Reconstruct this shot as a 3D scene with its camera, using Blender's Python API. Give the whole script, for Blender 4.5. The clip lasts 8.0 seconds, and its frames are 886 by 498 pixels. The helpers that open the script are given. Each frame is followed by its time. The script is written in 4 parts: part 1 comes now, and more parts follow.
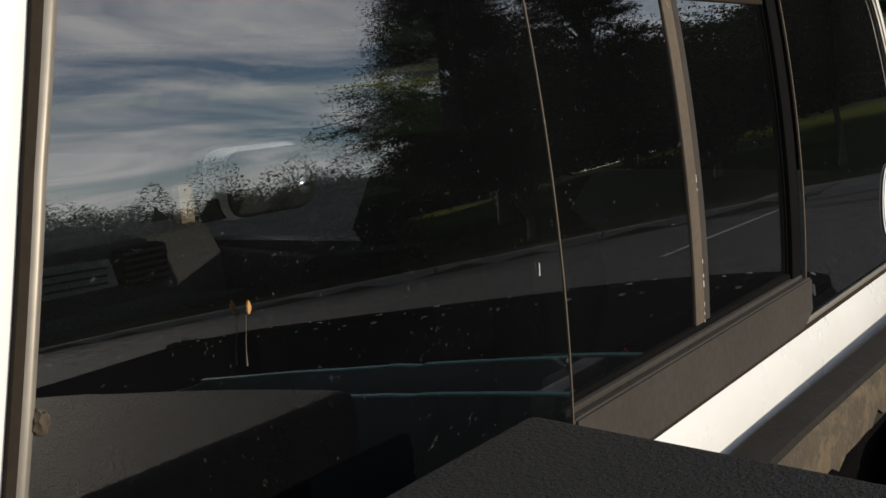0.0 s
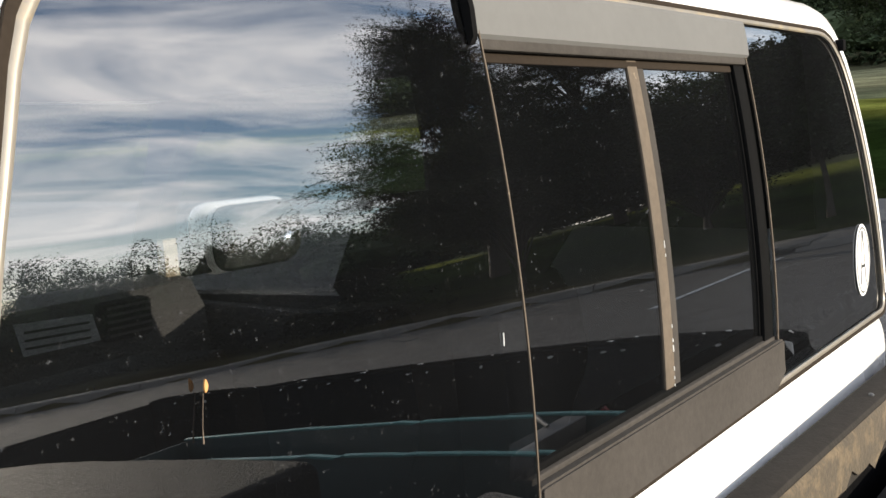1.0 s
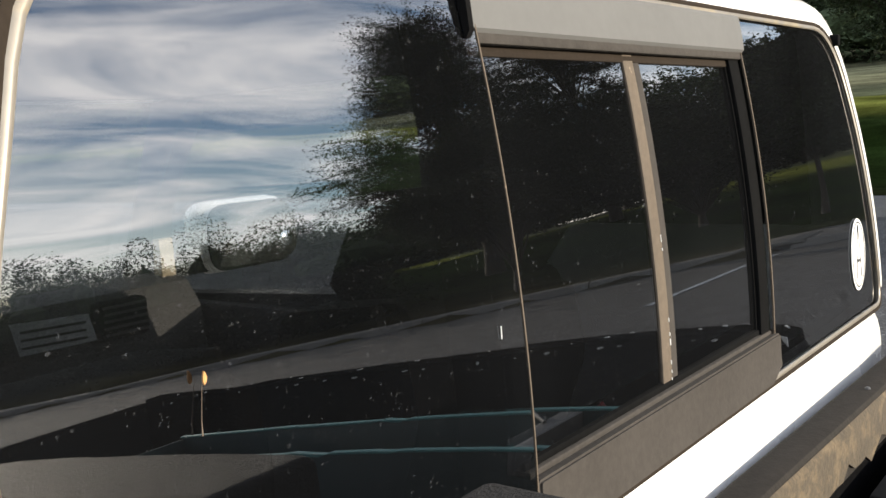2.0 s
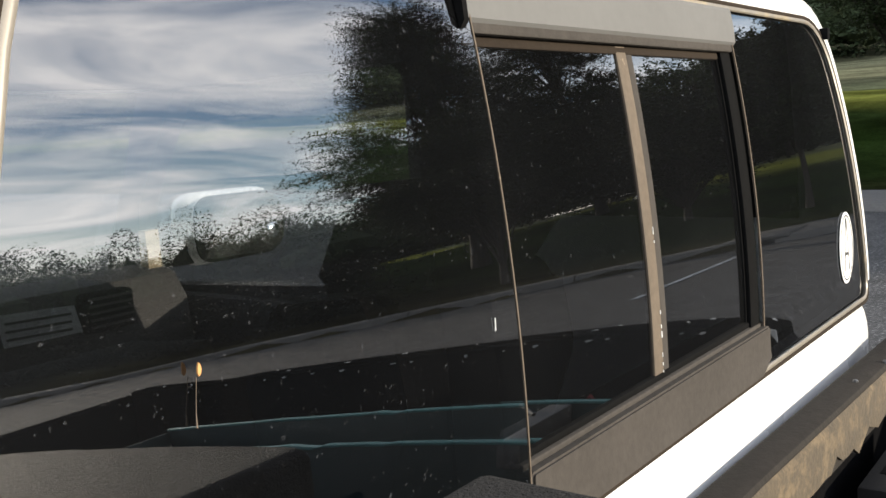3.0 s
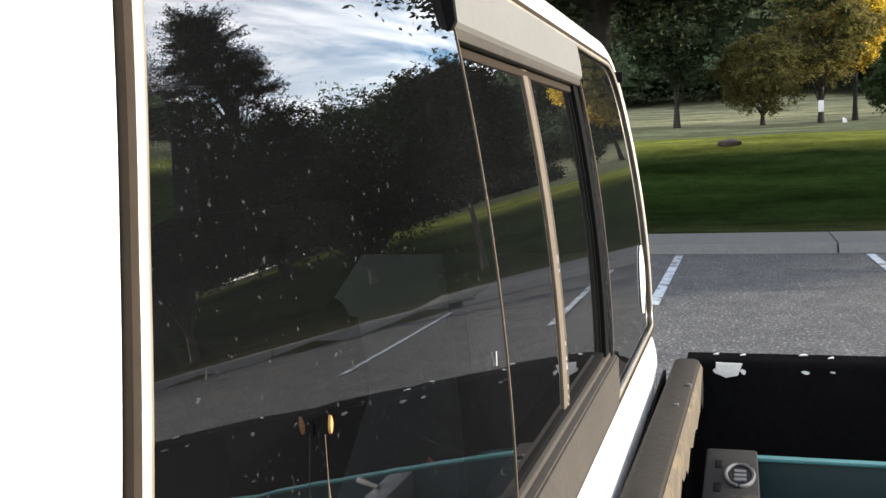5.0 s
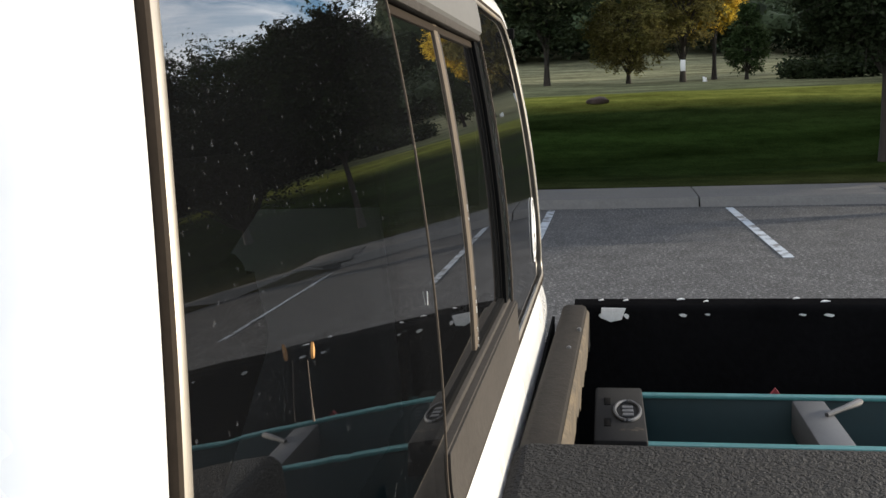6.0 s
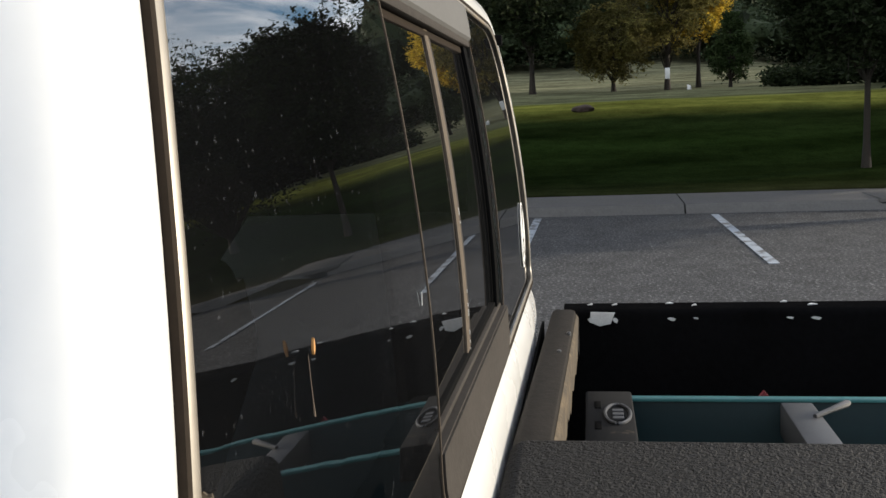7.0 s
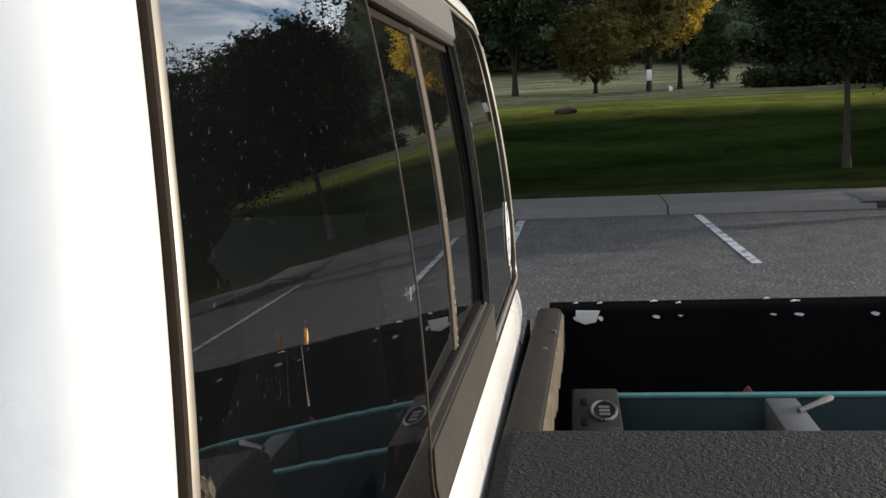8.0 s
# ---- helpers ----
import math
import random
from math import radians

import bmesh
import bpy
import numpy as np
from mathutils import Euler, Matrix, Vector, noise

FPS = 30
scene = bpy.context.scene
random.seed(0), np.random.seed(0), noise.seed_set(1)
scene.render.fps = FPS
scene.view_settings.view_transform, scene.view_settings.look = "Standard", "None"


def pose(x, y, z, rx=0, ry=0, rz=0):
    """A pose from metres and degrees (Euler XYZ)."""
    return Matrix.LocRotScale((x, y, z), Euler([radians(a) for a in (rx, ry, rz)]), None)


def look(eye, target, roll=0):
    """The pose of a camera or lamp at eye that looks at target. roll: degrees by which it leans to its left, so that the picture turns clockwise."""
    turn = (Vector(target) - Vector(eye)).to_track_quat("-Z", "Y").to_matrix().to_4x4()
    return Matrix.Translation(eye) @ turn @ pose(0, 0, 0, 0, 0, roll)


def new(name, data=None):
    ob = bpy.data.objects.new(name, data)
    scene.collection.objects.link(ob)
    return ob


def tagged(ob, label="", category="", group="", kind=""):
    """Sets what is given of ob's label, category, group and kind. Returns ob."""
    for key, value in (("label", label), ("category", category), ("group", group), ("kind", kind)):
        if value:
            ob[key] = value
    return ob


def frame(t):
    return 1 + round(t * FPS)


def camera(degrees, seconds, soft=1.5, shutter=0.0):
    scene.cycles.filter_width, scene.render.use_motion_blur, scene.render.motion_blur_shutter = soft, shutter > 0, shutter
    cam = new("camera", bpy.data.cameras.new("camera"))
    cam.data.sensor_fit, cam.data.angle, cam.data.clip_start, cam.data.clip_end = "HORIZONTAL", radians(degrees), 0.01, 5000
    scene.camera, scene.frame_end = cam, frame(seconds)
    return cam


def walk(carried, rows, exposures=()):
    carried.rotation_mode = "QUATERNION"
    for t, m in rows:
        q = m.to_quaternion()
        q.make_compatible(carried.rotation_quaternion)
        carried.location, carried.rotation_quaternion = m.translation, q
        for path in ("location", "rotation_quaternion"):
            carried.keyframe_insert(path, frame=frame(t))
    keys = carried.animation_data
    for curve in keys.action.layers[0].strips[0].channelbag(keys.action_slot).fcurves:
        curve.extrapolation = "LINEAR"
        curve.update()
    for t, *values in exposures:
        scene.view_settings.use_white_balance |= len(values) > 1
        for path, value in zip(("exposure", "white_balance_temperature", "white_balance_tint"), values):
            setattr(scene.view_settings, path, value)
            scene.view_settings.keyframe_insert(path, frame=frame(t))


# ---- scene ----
cam = camera(49.6, 8.0)
PATH = [
    (0, (-0.116, -0.343, 1.574), (1.423, 0.889, 1.236), -3.5),
    (0.2, (-0.112, -0.36, 1.581), (1.453, 0.855, 1.305), -3.7),
    (0.5, (-0.11, -0.363, 1.589), (1.454, 0.86, 1.349), -3.6),
    (1, (-0.111, -0.362, 1.589), (1.455, 0.86, 1.35), -3.3),
    (1.5, (-0.112, -0.362, 1.586), (1.456, 0.857, 1.353), -3.6),
    (3, (-0.113, -0.355, 1.584), (1.473, 0.835, 1.327), -3.3),
    (3.5, (-0.111, -0.305, 1.56), (1.556, 0.782, 1.368), -2.9),
    (3.8, (-0.125, -0.265, 1.555), (1.594, 0.74, 1.374), -2.1),
    (4, (-0.135, -0.245, 1.557), (1.602, 0.727, 1.361), -1.4),
    (4.2, (-0.14, -0.222, 1.554), (1.616, 0.72, 1.387), -2.0),
    (4.5, (-0.143, -0.178, 1.566), (1.663, 0.67, 1.43), -0.1),
    (4.6, (-0.14, -0.164, 1.57), (1.689, 0.634, 1.441), 0.1),
    (4.8, (-0.136, -0.148, 1.573), (1.736, 0.541, 1.428), -1.2),
    (5, (-0.141, -0.142, 1.571), (1.761, 0.449, 1.381), -2.2),
    (5.2, (-0.151, -0.134, 1.57), (1.77, 0.369, 1.339), -2.3),
    (6.5, (-0.187, -0.112, 1.566), (1.768, 0.205, 1.285), -2.1),
    (7, (-0.187, -0.111, 1.564), (1.77, 0.198, 1.294), -2.3),
    (7.5, (-0.196, -0.111, 1.565), (1.764, 0.182, 1.295), -2.2),
    (8, (-0.193, -0.109, 1.56), (1.77, 0.167, 1.294), -2.6),
]

walk(cam, [(t, look(eye, target, roll)) for t, eye, target, roll in PATH],
     exposures=[(0.0, -0.2), (0.2, 0.35), (0.5, 0.72), (1.0, 1.02), (3.2, 1.02), (4.0, 1.55), (4.5, 1.9), (5.0, 1.65), (6.4, 0.68), (8.0, 0.5)])

# ---- world and sun ----
SUN_AZ, SUN_EL = 160.0, 10.0
TO_SUN = Vector((math.sin(radians(SUN_AZ)) * math.cos(radians(SUN_EL)), math.cos(radians(SUN_AZ)) * math.cos(radians(SUN_EL)), math.sin(radians(SUN_EL))))
world = bpy.data.worlds.new("sky")
scene.world = world
world.use_nodes = True


def wire(tree, a, out, b, inp):
    tree.links.new(a.outputs[out], b.inputs[inp])


def build_sky():
    t = world.node_tree
    t.nodes.clear()
    out = t.nodes.new("ShaderNodeOutputWorld")
    bg = t.nodes.new("ShaderNodeBackground")
    bg.inputs["Strength"].default_value = 0.148
    sky = t.nodes.new("ShaderNodeTexSky")
    sky.sky_type = "NISHITA"
    sky.sun_disc = False
    sky.sun_elevation, sky.sun_rotation = radians(SUN_EL), radians(SUN_AZ)
    sky.air_density, sky.dust_density, sky.ozone_density = 1.0, 0.3, 3.2
    co = t.nodes.new("ShaderNodeTexCoord")
    # long thin cirrus: stretched noise on the direction, flattened towards the horizon
    sep = t.nodes.new("ShaderNodeSeparateXYZ")
    wire(t, co, "Generated", sep, 0)
    up = t.nodes.new("ShaderNodeMath")
    up.operation = "ADD"
    up.inputs[1].default_value = 0.12
    wire(t, sep, "Z", up, 0)
    div = t.nodes.new("ShaderNodeVectorMath")
    div.operation = "DIVIDE"
    wire(t, co, "Generated", div, 0)
    comb = t.nodes.new("ShaderNodeCombineXYZ")
    for k in "XYZ":
        wire(t, up, 0, comb, k)
    wire(t, comb, 0, div, 1)
    mp = t.nodes.new("ShaderNodeMapping")
    mp.inputs["Rotation"].default_value = (0, 0, radians(12))
    mp.inputs["Scale"].default_value = (0.8, 1.7, 0.0)
    mp.inputs["Location"].default_value = (0.6, 1.9, 0)
    wire(t, div, 0, mp, 0)
    no = t.nodes.new("ShaderNodeTexNoise")
    no.inputs["Scale"].default_value = 1.3
    no.inputs["Detail"].default_value = 8
    no.inputs["Roughness"].default_value = 0.58
    no.inputs["Distortion"].default_value = 0.9
    wire(t, mp, 0, no, 0)
    ramp = t.nodes.new("ShaderNodeValToRGB")
    ramp.color_ramp.elements[0].position, ramp.color_ramp.elements[1].position = 0.4, 0.68
    ramp.color_ramp.elements[0].color, ramp.color_ramp.elements[1].color = (0, 0, 0, 1), (0.85, 0.85, 0.85, 1)
    wire(t, no, "Fac", ramp, 0)
    mix = t.nodes.new("ShaderNodeMixRGB")
    mix.inputs[2].default_value = (14.6, 14.1, 13.9, 1)
    wire(t, ramp, 0, mix, 0)
    wire(t, sky, 0, mix, 1)
    wire(t, mix, 0, bg, 0)
    wire(t, bg, 0, out, 0)


build_sky()
sun_data = bpy.data.lights.new("sun", "SUN")
sun_data.energy, sun_data.angle, sun_data.color = 4.3, radians(0.55), (1.0, 0.89, 0.73)
sun = new("sun", sun_data)
sun.matrix_world = look((30, -16, 20), Vector((30, -16, 20)) - TO_SUN)


# ---- materials ----
def mat(name, color, rough=0.6, metal=0.0, vary=0.15, scale=8.0, bump=0.0, bump_scale=60.0, second=None, second_at=0.55, second_scale=3.0, coat=0.0, per_object=0.0, spec=0.5, stretch=(1, 1, 1)):
    m = bpy.data.materials.new(name)
    m.use_nodes = True
    t = m.node_tree
    b = t.nodes["Principled BSDF"]
    b.inputs["Metallic"].default_value = metal
    b.inputs["Coat Weight"].default_value = coat
    b.inputs["Specular IOR Level"].default_value = spec
    co = t.nodes.new("ShaderNodeTexCoord")
    mp = t.nodes.new("ShaderNodeMapping")
    mp.inputs["Scale"].default_value = stretch
    wire(t, co, "Object", mp, 0)

    def noise_at(sc, detail=5, rough_=0.6):
        n = t.nodes.new("ShaderNodeTexNoise")
        n.inputs["Scale"].default_value, n.inputs["Detail"].default_value, n.inputs["Roughness"].default_value = sc, detail, rough_
        wire(t, mp, 0, n, 0)
        return n
    n1 = noise_at(scale)
    n2 = noise_at(scale * 9, 3)
    val = t.nodes.new("ShaderNodeMath")
    val.operation = "ADD"
    wire(t, n1, "Fac", val, 0)
    wire(t, n2, "Fac", val, 1)
    rng = t.nodes.new("ShaderNodeMapRange")
    rng.inputs["From Min"].default_value, rng.inputs["From Max"].default_value = 0.6, 1.4
    rng.inputs["To Min"].default_value, rng.inputs["To Max"].default_value = 1 - vary, 1 + vary
    wire(t, val, 0, rng, 0)
    hsv = t.nodes.new("ShaderNodeHueSaturation")
    hsv.inputs["Color"].default_value = (*color, 1)
    if second:
        n3 = noise_at(second_scale, 6, 0.65)
        rp = t.nodes.new("ShaderNodeValToRGB")
        rp.color_ramp.elements[0].position, rp.color_ramp.elements[1].position = second_at - 0.04, second_at + 0.06
        wire(t, n3, "Fac", rp, 0)
        mx = t.nodes.new("ShaderNodeMixRGB")
        mx.inputs[1].default_value, mx.inputs[2].default_value = (*color, 1), (*second, 1)
        wire(t, rp, 0, mx, 0)
        wire(t, mx, 0, hsv, "Color")
    if per_object:
        oi = t.nodes.new("ShaderNodeObjectInfo")
        r2 = t.nodes.new("ShaderNodeMapRange")
        r2.inputs["To Min"].default_value, r2.inputs["To Max"].default_value = 1 - per_object, 1 + per_object
        wire(t, oi, "Random", r2, 0)
        mu = t.nodes.new("ShaderNodeMath")
        mu.operation = "MULTIPLY"
        wire(t, rng, 0, mu, 0)
        wire(t, r2, 0, mu, 1)
        wire(t, mu, 0, hsv, "Value")
    else:
        wire(t, rng, 0, hsv, "Value")
    wire(t, hsv, 0, b, "Base Color")
    rr = t.nodes.new("ShaderNodeMapRange")
    rr.inputs["To Min"].default_value, rr.inputs["To Max"].default_value = max(rough - 0.1, 0.02), min(rough + 0.12, 1)
    wire(t, n1, "Fac", rr, 0)
    wire(t, rr, 0, b, "Roughness")
    if bump:
        nb = noise_at(bump_scale, 3)
        bp = t.nodes.new("ShaderNodeBump")
        bp.inputs["Strength"].default_value = bump
        bp.inputs["Distance"].default_value = 0.01
        wire(t, nb, "Fac", bp, "Height")
        wire(t, bp, 0, b, "Normal")
    return m


def leaf_mat(name, color, vary=0.45, glow=0.25):
    """Leaves: diffuse with some light let through, varied leaf by leaf."""
    m = bpy.data.materials.new(name)
    m.use_nodes = True
    t = m.node_tree
    b = t.nodes["Principled BSDF"]
    geo = t.nodes.new("ShaderNodeNewGeometry")
    rng = t.nodes.new("ShaderNodeMapRange")
    rng.inputs["To Min"].default_value, rng.inputs["To Max"].default_value = 1 - vary, 1 + vary
    wire(t, geo, "Random Per Island", rng, 0)
    co = t.nodes.new("ShaderNodeTexCoord")
    n = t.nodes.new("ShaderNodeTexNoise")
    n.inputs["Scale"].default_value = 0.6
    wire(t, co, "Object", n, 0)
    hue = t.nodes.new("ShaderNodeMapRange")
    hue.inputs["To Min"].default_value, hue.inputs["To Max"].default_value = 0.47, 0.53
    wire(t, n, "Fac", hue, 0)
    hsv = t.nodes.new("ShaderNodeHueSaturation")
    hsv.inputs["Color"].default_value = (*color, 1)
    wire(t, rng, 0, hsv, "Value")
    wire(t, hue, 0, hsv, "Hue")
    wire(t, hsv, 0, b, "Base Color")
    b.inputs["Roughness"].default_value = 0.8
    b.inputs["Specular IOR Level"].default_value = 0.1
    tr = t.nodes.new("ShaderNodeBsdfTranslucent")
    wire(t, hsv, 0, tr, 0)
    mx = t.nodes.new("ShaderNodeMixShader")
    mx.inputs[0].default_value = glow
    wire(t, b, 0, mx, 1)
    wire(t, tr, 0, mx, 2)
    wire(t, mx, 0, t.nodes["Material Output"], 0)
    return m


def glass_mat(name, tint, facing_gloss=0.1, dust=0.0, wobble=0.0):
    """Thin tinted pane: clear through, mirror-like by Fresnel, with specks and streaks of dust."""
    m = bpy.data.materials.new(name)
    m.use_nodes = True
    t = m.node_tree
    t.nodes.remove(t.nodes["Principled BSDF"])
    tr = t.nodes.new("ShaderNodeBsdfTransparent")
    tr.inputs[0].default_value = (*tint, 1)
    gl = t.nodes.new("ShaderNodeBsdfGlossy")
    gl.inputs["Roughness"].default_value = 0.0
    lw = t.nodes.new("ShaderNodeLayerWeight")
    lw.inputs[0].default_value = 0.5
    pw = t.nodes.new("ShaderNodeMath")
    pw.operation = "POWER"
    pw.inputs[1].default_value = 4.5
    wire(t, lw, "Facing", pw, 0)
    fr = t.nodes.new("ShaderNodeMapRange")
    fr.inputs["To Min"].default_value, fr.inputs["To Max"].default_value = facing_gloss, 0.95
    wire(t, pw, 0, fr, 0)
    mx = t.nodes.new("ShaderNodeMixShader")
    wire(t, fr, 0, mx, 0)
    wire(t, tr, 0, mx, 1)
    wire(t, gl, 0, mx, 2)
    last = mx
    if wobble:
        co0 = t.nodes.new("ShaderNodeTexCoord")
        nw = t.nodes.new("ShaderNodeTexNoise")
        nw.inputs["Scale"].default_value, nw.inputs["Detail"].default_value = 5.0, 1
        wire(t, co0, "Object", nw, 0)
        bp = t.nodes.new("ShaderNodeBump")
        bp.inputs["Strength"].default_value, bp.inputs["Distance"].default_value = wobble, 0.01
        wire(t, nw, "Fac", bp, "Height")
        wire(t, bp, 0, gl, "Normal")
    if dust:
        co = t.nodes.new("ShaderNodeTexCoord")
        facs = []
        for sc, lo, hi, stretch, amount in ((70, 0.67, 0.78, (1, 1, 0.7), 0.05), (16, 0.58, 0.8, (2.6, 1, 0.16), 0.07), (150, 0.7, 0.76, (1, 1, 1), 0.5), (330, 0.66, 0.75, (1, 1, 1), 0.6), (3, 0.0, 0.9, (1, 1, 1), 0.1)):
            mp = t.nodes.new("ShaderNodeMapping")
            mp.inputs["Scale"].default_value = stretch
            wire(t, co, "Object", mp, 0)
            n = t.nodes.new("ShaderNodeTexNoise")
            n.inputs["Scale"].default_value, n.inputs["Detail"].default_value = sc, 3
            wire(t, mp, 0, n, 0)
            r = t.nodes.new("ShaderNodeMapRange")
            r.inputs["From Min"].default_value, r.inputs["From Max"].default_value = lo, hi
            r.inputs["To Max"].default_value = amount * dust
            wire(t, n, "Fac", r, 0)
            facs.append(r)
        acc = facs[0]
        for f in facs[1:]:
            a = t.nodes.new("ShaderNodeMath")
            a.operation = "MAXIMUM"
            wire(t, acc, 0, a, 0)
            wire(t, f, 0, a, 1)
            acc = a
        df = t.nodes.new("ShaderNodeBsdfDiffuse")
        df.inputs[0].default_value = (0.27, 0.285, 0.31, 1)
        m2 = t.nodes.new("ShaderNodeMixShader")
        wire(t, acc, 0, m2, 0)
        wire(t, last, 0, m2, 1)
        wire(t, df, 0, m2, 2)
        last = m2
    wire(t, last, 0, t.nodes["Material Output"], 0)
    return m


M_CLEAR = bpy.data.materials.new("clear_back_of_pane")
M_CLEAR.use_nodes = True
M_CLEAR.node_tree.nodes.remove(M_CLEAR.node_tree.nodes["Principled BSDF"])
wire(M_CLEAR.node_tree, M_CLEAR.node_tree.nodes.new("ShaderNodeBsdfTransparent"), 0, M_CLEAR.node_tree.nodes["Material Output"], 0)
M_WHITE = mat("white_car_paint", (0.8, 0.8, 0.78), 0.28, vary=0.03, scale=5, coat=0.6)
M_SILVER = mat("grey_painted_filler", (0.125, 0.124, 0.12), 0.85, vary=0.06, scale=9, bump=0.02, spec=0.08)
M_TRIM = mat("weathered_black_plastic", (0.048, 0.043, 0.038), 0.85, vary=0.22, scale=14, bump=0.08, bump_scale=240, spec=0.1)
M_TAN = mat("faded_metal_trim", (0.1, 0.08, 0.06), 0.75, vary=0.2, scale=20, second=(0.3, 0.24, 0.17), second_at=0.68, second_scale=40, spec=0.15)
# black rubber, also used where gaps and hollows hold only shade
M_RUBBERGAP = mat("black_rubber_and_gap_shade", (0.006, 0.006, 0.006), 0.85, vary=0.3, scale=30, spec=0.03)
M_GASKET = mat("faded_grey_rubber", (0.12, 0.112, 0.1), 0.85, vary=0.15, scale=18, bump=0.04, spec=0.1)
M_BEAD = mat("pale_satin_moulding", (0.2, 0.18, 0.15), 0.4, metal=0.3, vary=0.12, scale=12, second=(0.3, 0.24, 0.15), second_at=0.56, second_scale=9)
M_BROWN = mat("brown_edge_seal", (0.026, 0.02, 0.015), 0.9, vary=0.2, scale=25, spec=0.08)
M_CAP = mat("worn_bed_cap_plastic", (0.024, 0.0215, 0.019), 0.85, vary=0.3, scale=10, bump=0.1, bump_scale=200, spec=0.1)
M_WORN = mat("dirty_scraped_edge", (0.055, 0.042, 0.026), 0.95, vary=0.4, scale=22, second=(0.095, 0.07, 0.04), second_at=0.55, second_scale=34, bump=0.2, bump_scale=90)
M_BLACKBED = mat("black_bed_liner", (0.005, 0.005, 0.0053), 0.95, vary=0.3, scale=12, bump=0.15, bump_scale=80, spec=0.0)
M_LINER = mat("textured_black_coating", (0.013, 0.013, 0.0135), 0.7, vary=0.8, scale=140, bump=1.0, bump_scale=430, spec=0.25)
M_CHIP = mat("bare_chipped_paint", (0.55, 0.56, 0.55), 0.6, vary=0.2, scale=40)
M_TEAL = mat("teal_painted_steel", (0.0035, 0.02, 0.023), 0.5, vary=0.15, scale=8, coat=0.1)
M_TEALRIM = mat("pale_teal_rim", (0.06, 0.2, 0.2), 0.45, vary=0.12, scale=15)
M_ALU = mat("dull_aluminium", (0.075, 0.077, 0.08), 0.5, metal=0.2, vary=0.15, scale=25)
M_DARKPLATE = mat("dark_painted_plate", (0.012, 0.012, 0.012), 0.8, vary=0.3, scale=30, second=(0.06, 0.05, 0.035), second_at=0.68, second_scale=30, spec=0.15)
M_RED = mat("red_plastic", (0.16, 0.012, 0.018), 0.5)
M_STICK = mat("white_vinyl_sticker", (0.82, 0.82, 0.8), 0.5, vary=0.03)
M_INK = mat("black_sticker_print", (0.02, 0.02, 0.02), 0.5)
M_LENS = mat("dark_red_lamp_lens", (0.03, 0.008, 0.008), 0.12, vary=0.1)
M_CABIN = mat("dark_grey_cabin_trim", (0.008, 0.008, 0.009), 0.7, vary=0.2, scale=12, bump=0.05)
M_DASH = mat("grey_dashboard_plastic", (0.042, 0.04, 0.037), 0.7, vary=0.15, scale=12, bump=0.05)
M_CLOTH = mat("dark_seat_cloth", (0.006, 0.006, 0.007), 0.9, vary=0.3, scale=50, bump=0.2, bump_scale=300)
M_TANTRIM = mat("tan_pillar_trim", (0.27, 0.21, 0.12), 0.6, vary=0.1)
M_PAPER = mat("pale_paper", (0.7, 0.7, 0.68), 0.8, vary=0.05)
M_MIRROR = mat("mirror_glass", (0.85, 0.87, 0.88), 0.03, metal=1.0, vary=0.01)
M_CHROME = mat("chrome", (0.7, 0.7, 0.7), 0.15, metal=1.0, vary=0.05)
M_TYRE = mat("tyre_rubber", (0.02, 0.02, 0.02), 0.85, vary=0.3, scale=20, bump=0.2)
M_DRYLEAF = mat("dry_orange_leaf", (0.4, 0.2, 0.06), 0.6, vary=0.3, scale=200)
M_SILK = mat("dusty_thread", (0.12, 0.09, 0.065), 0.9)
M_ASPHALT = mat("worn_asphalt", (0.058, 0.058, 0.058), 0.9, vary=0.6, scale=3, bump=0.9, bump_scale=38, second=(0.2, 0.2, 0.198), second_at=0.58, second_scale=30, spec=0.2)
M_LINE = mat("faded_road_paint", (0.36, 0.4, 0.44), 0.8, vary=0.3, scale=10, second=(0.11, 0.11, 0.11), second_at=0.53, second_scale=5)
M_CONC = mat("kerb_concrete", (0.105, 0.101, 0.095), 0.85, vary=0.2, scale=3, bump=0.3, bump_scale=40, per_object=0.08, second=(0.1, 0.095, 0.085), second_at=0.6, second_scale=1.2)


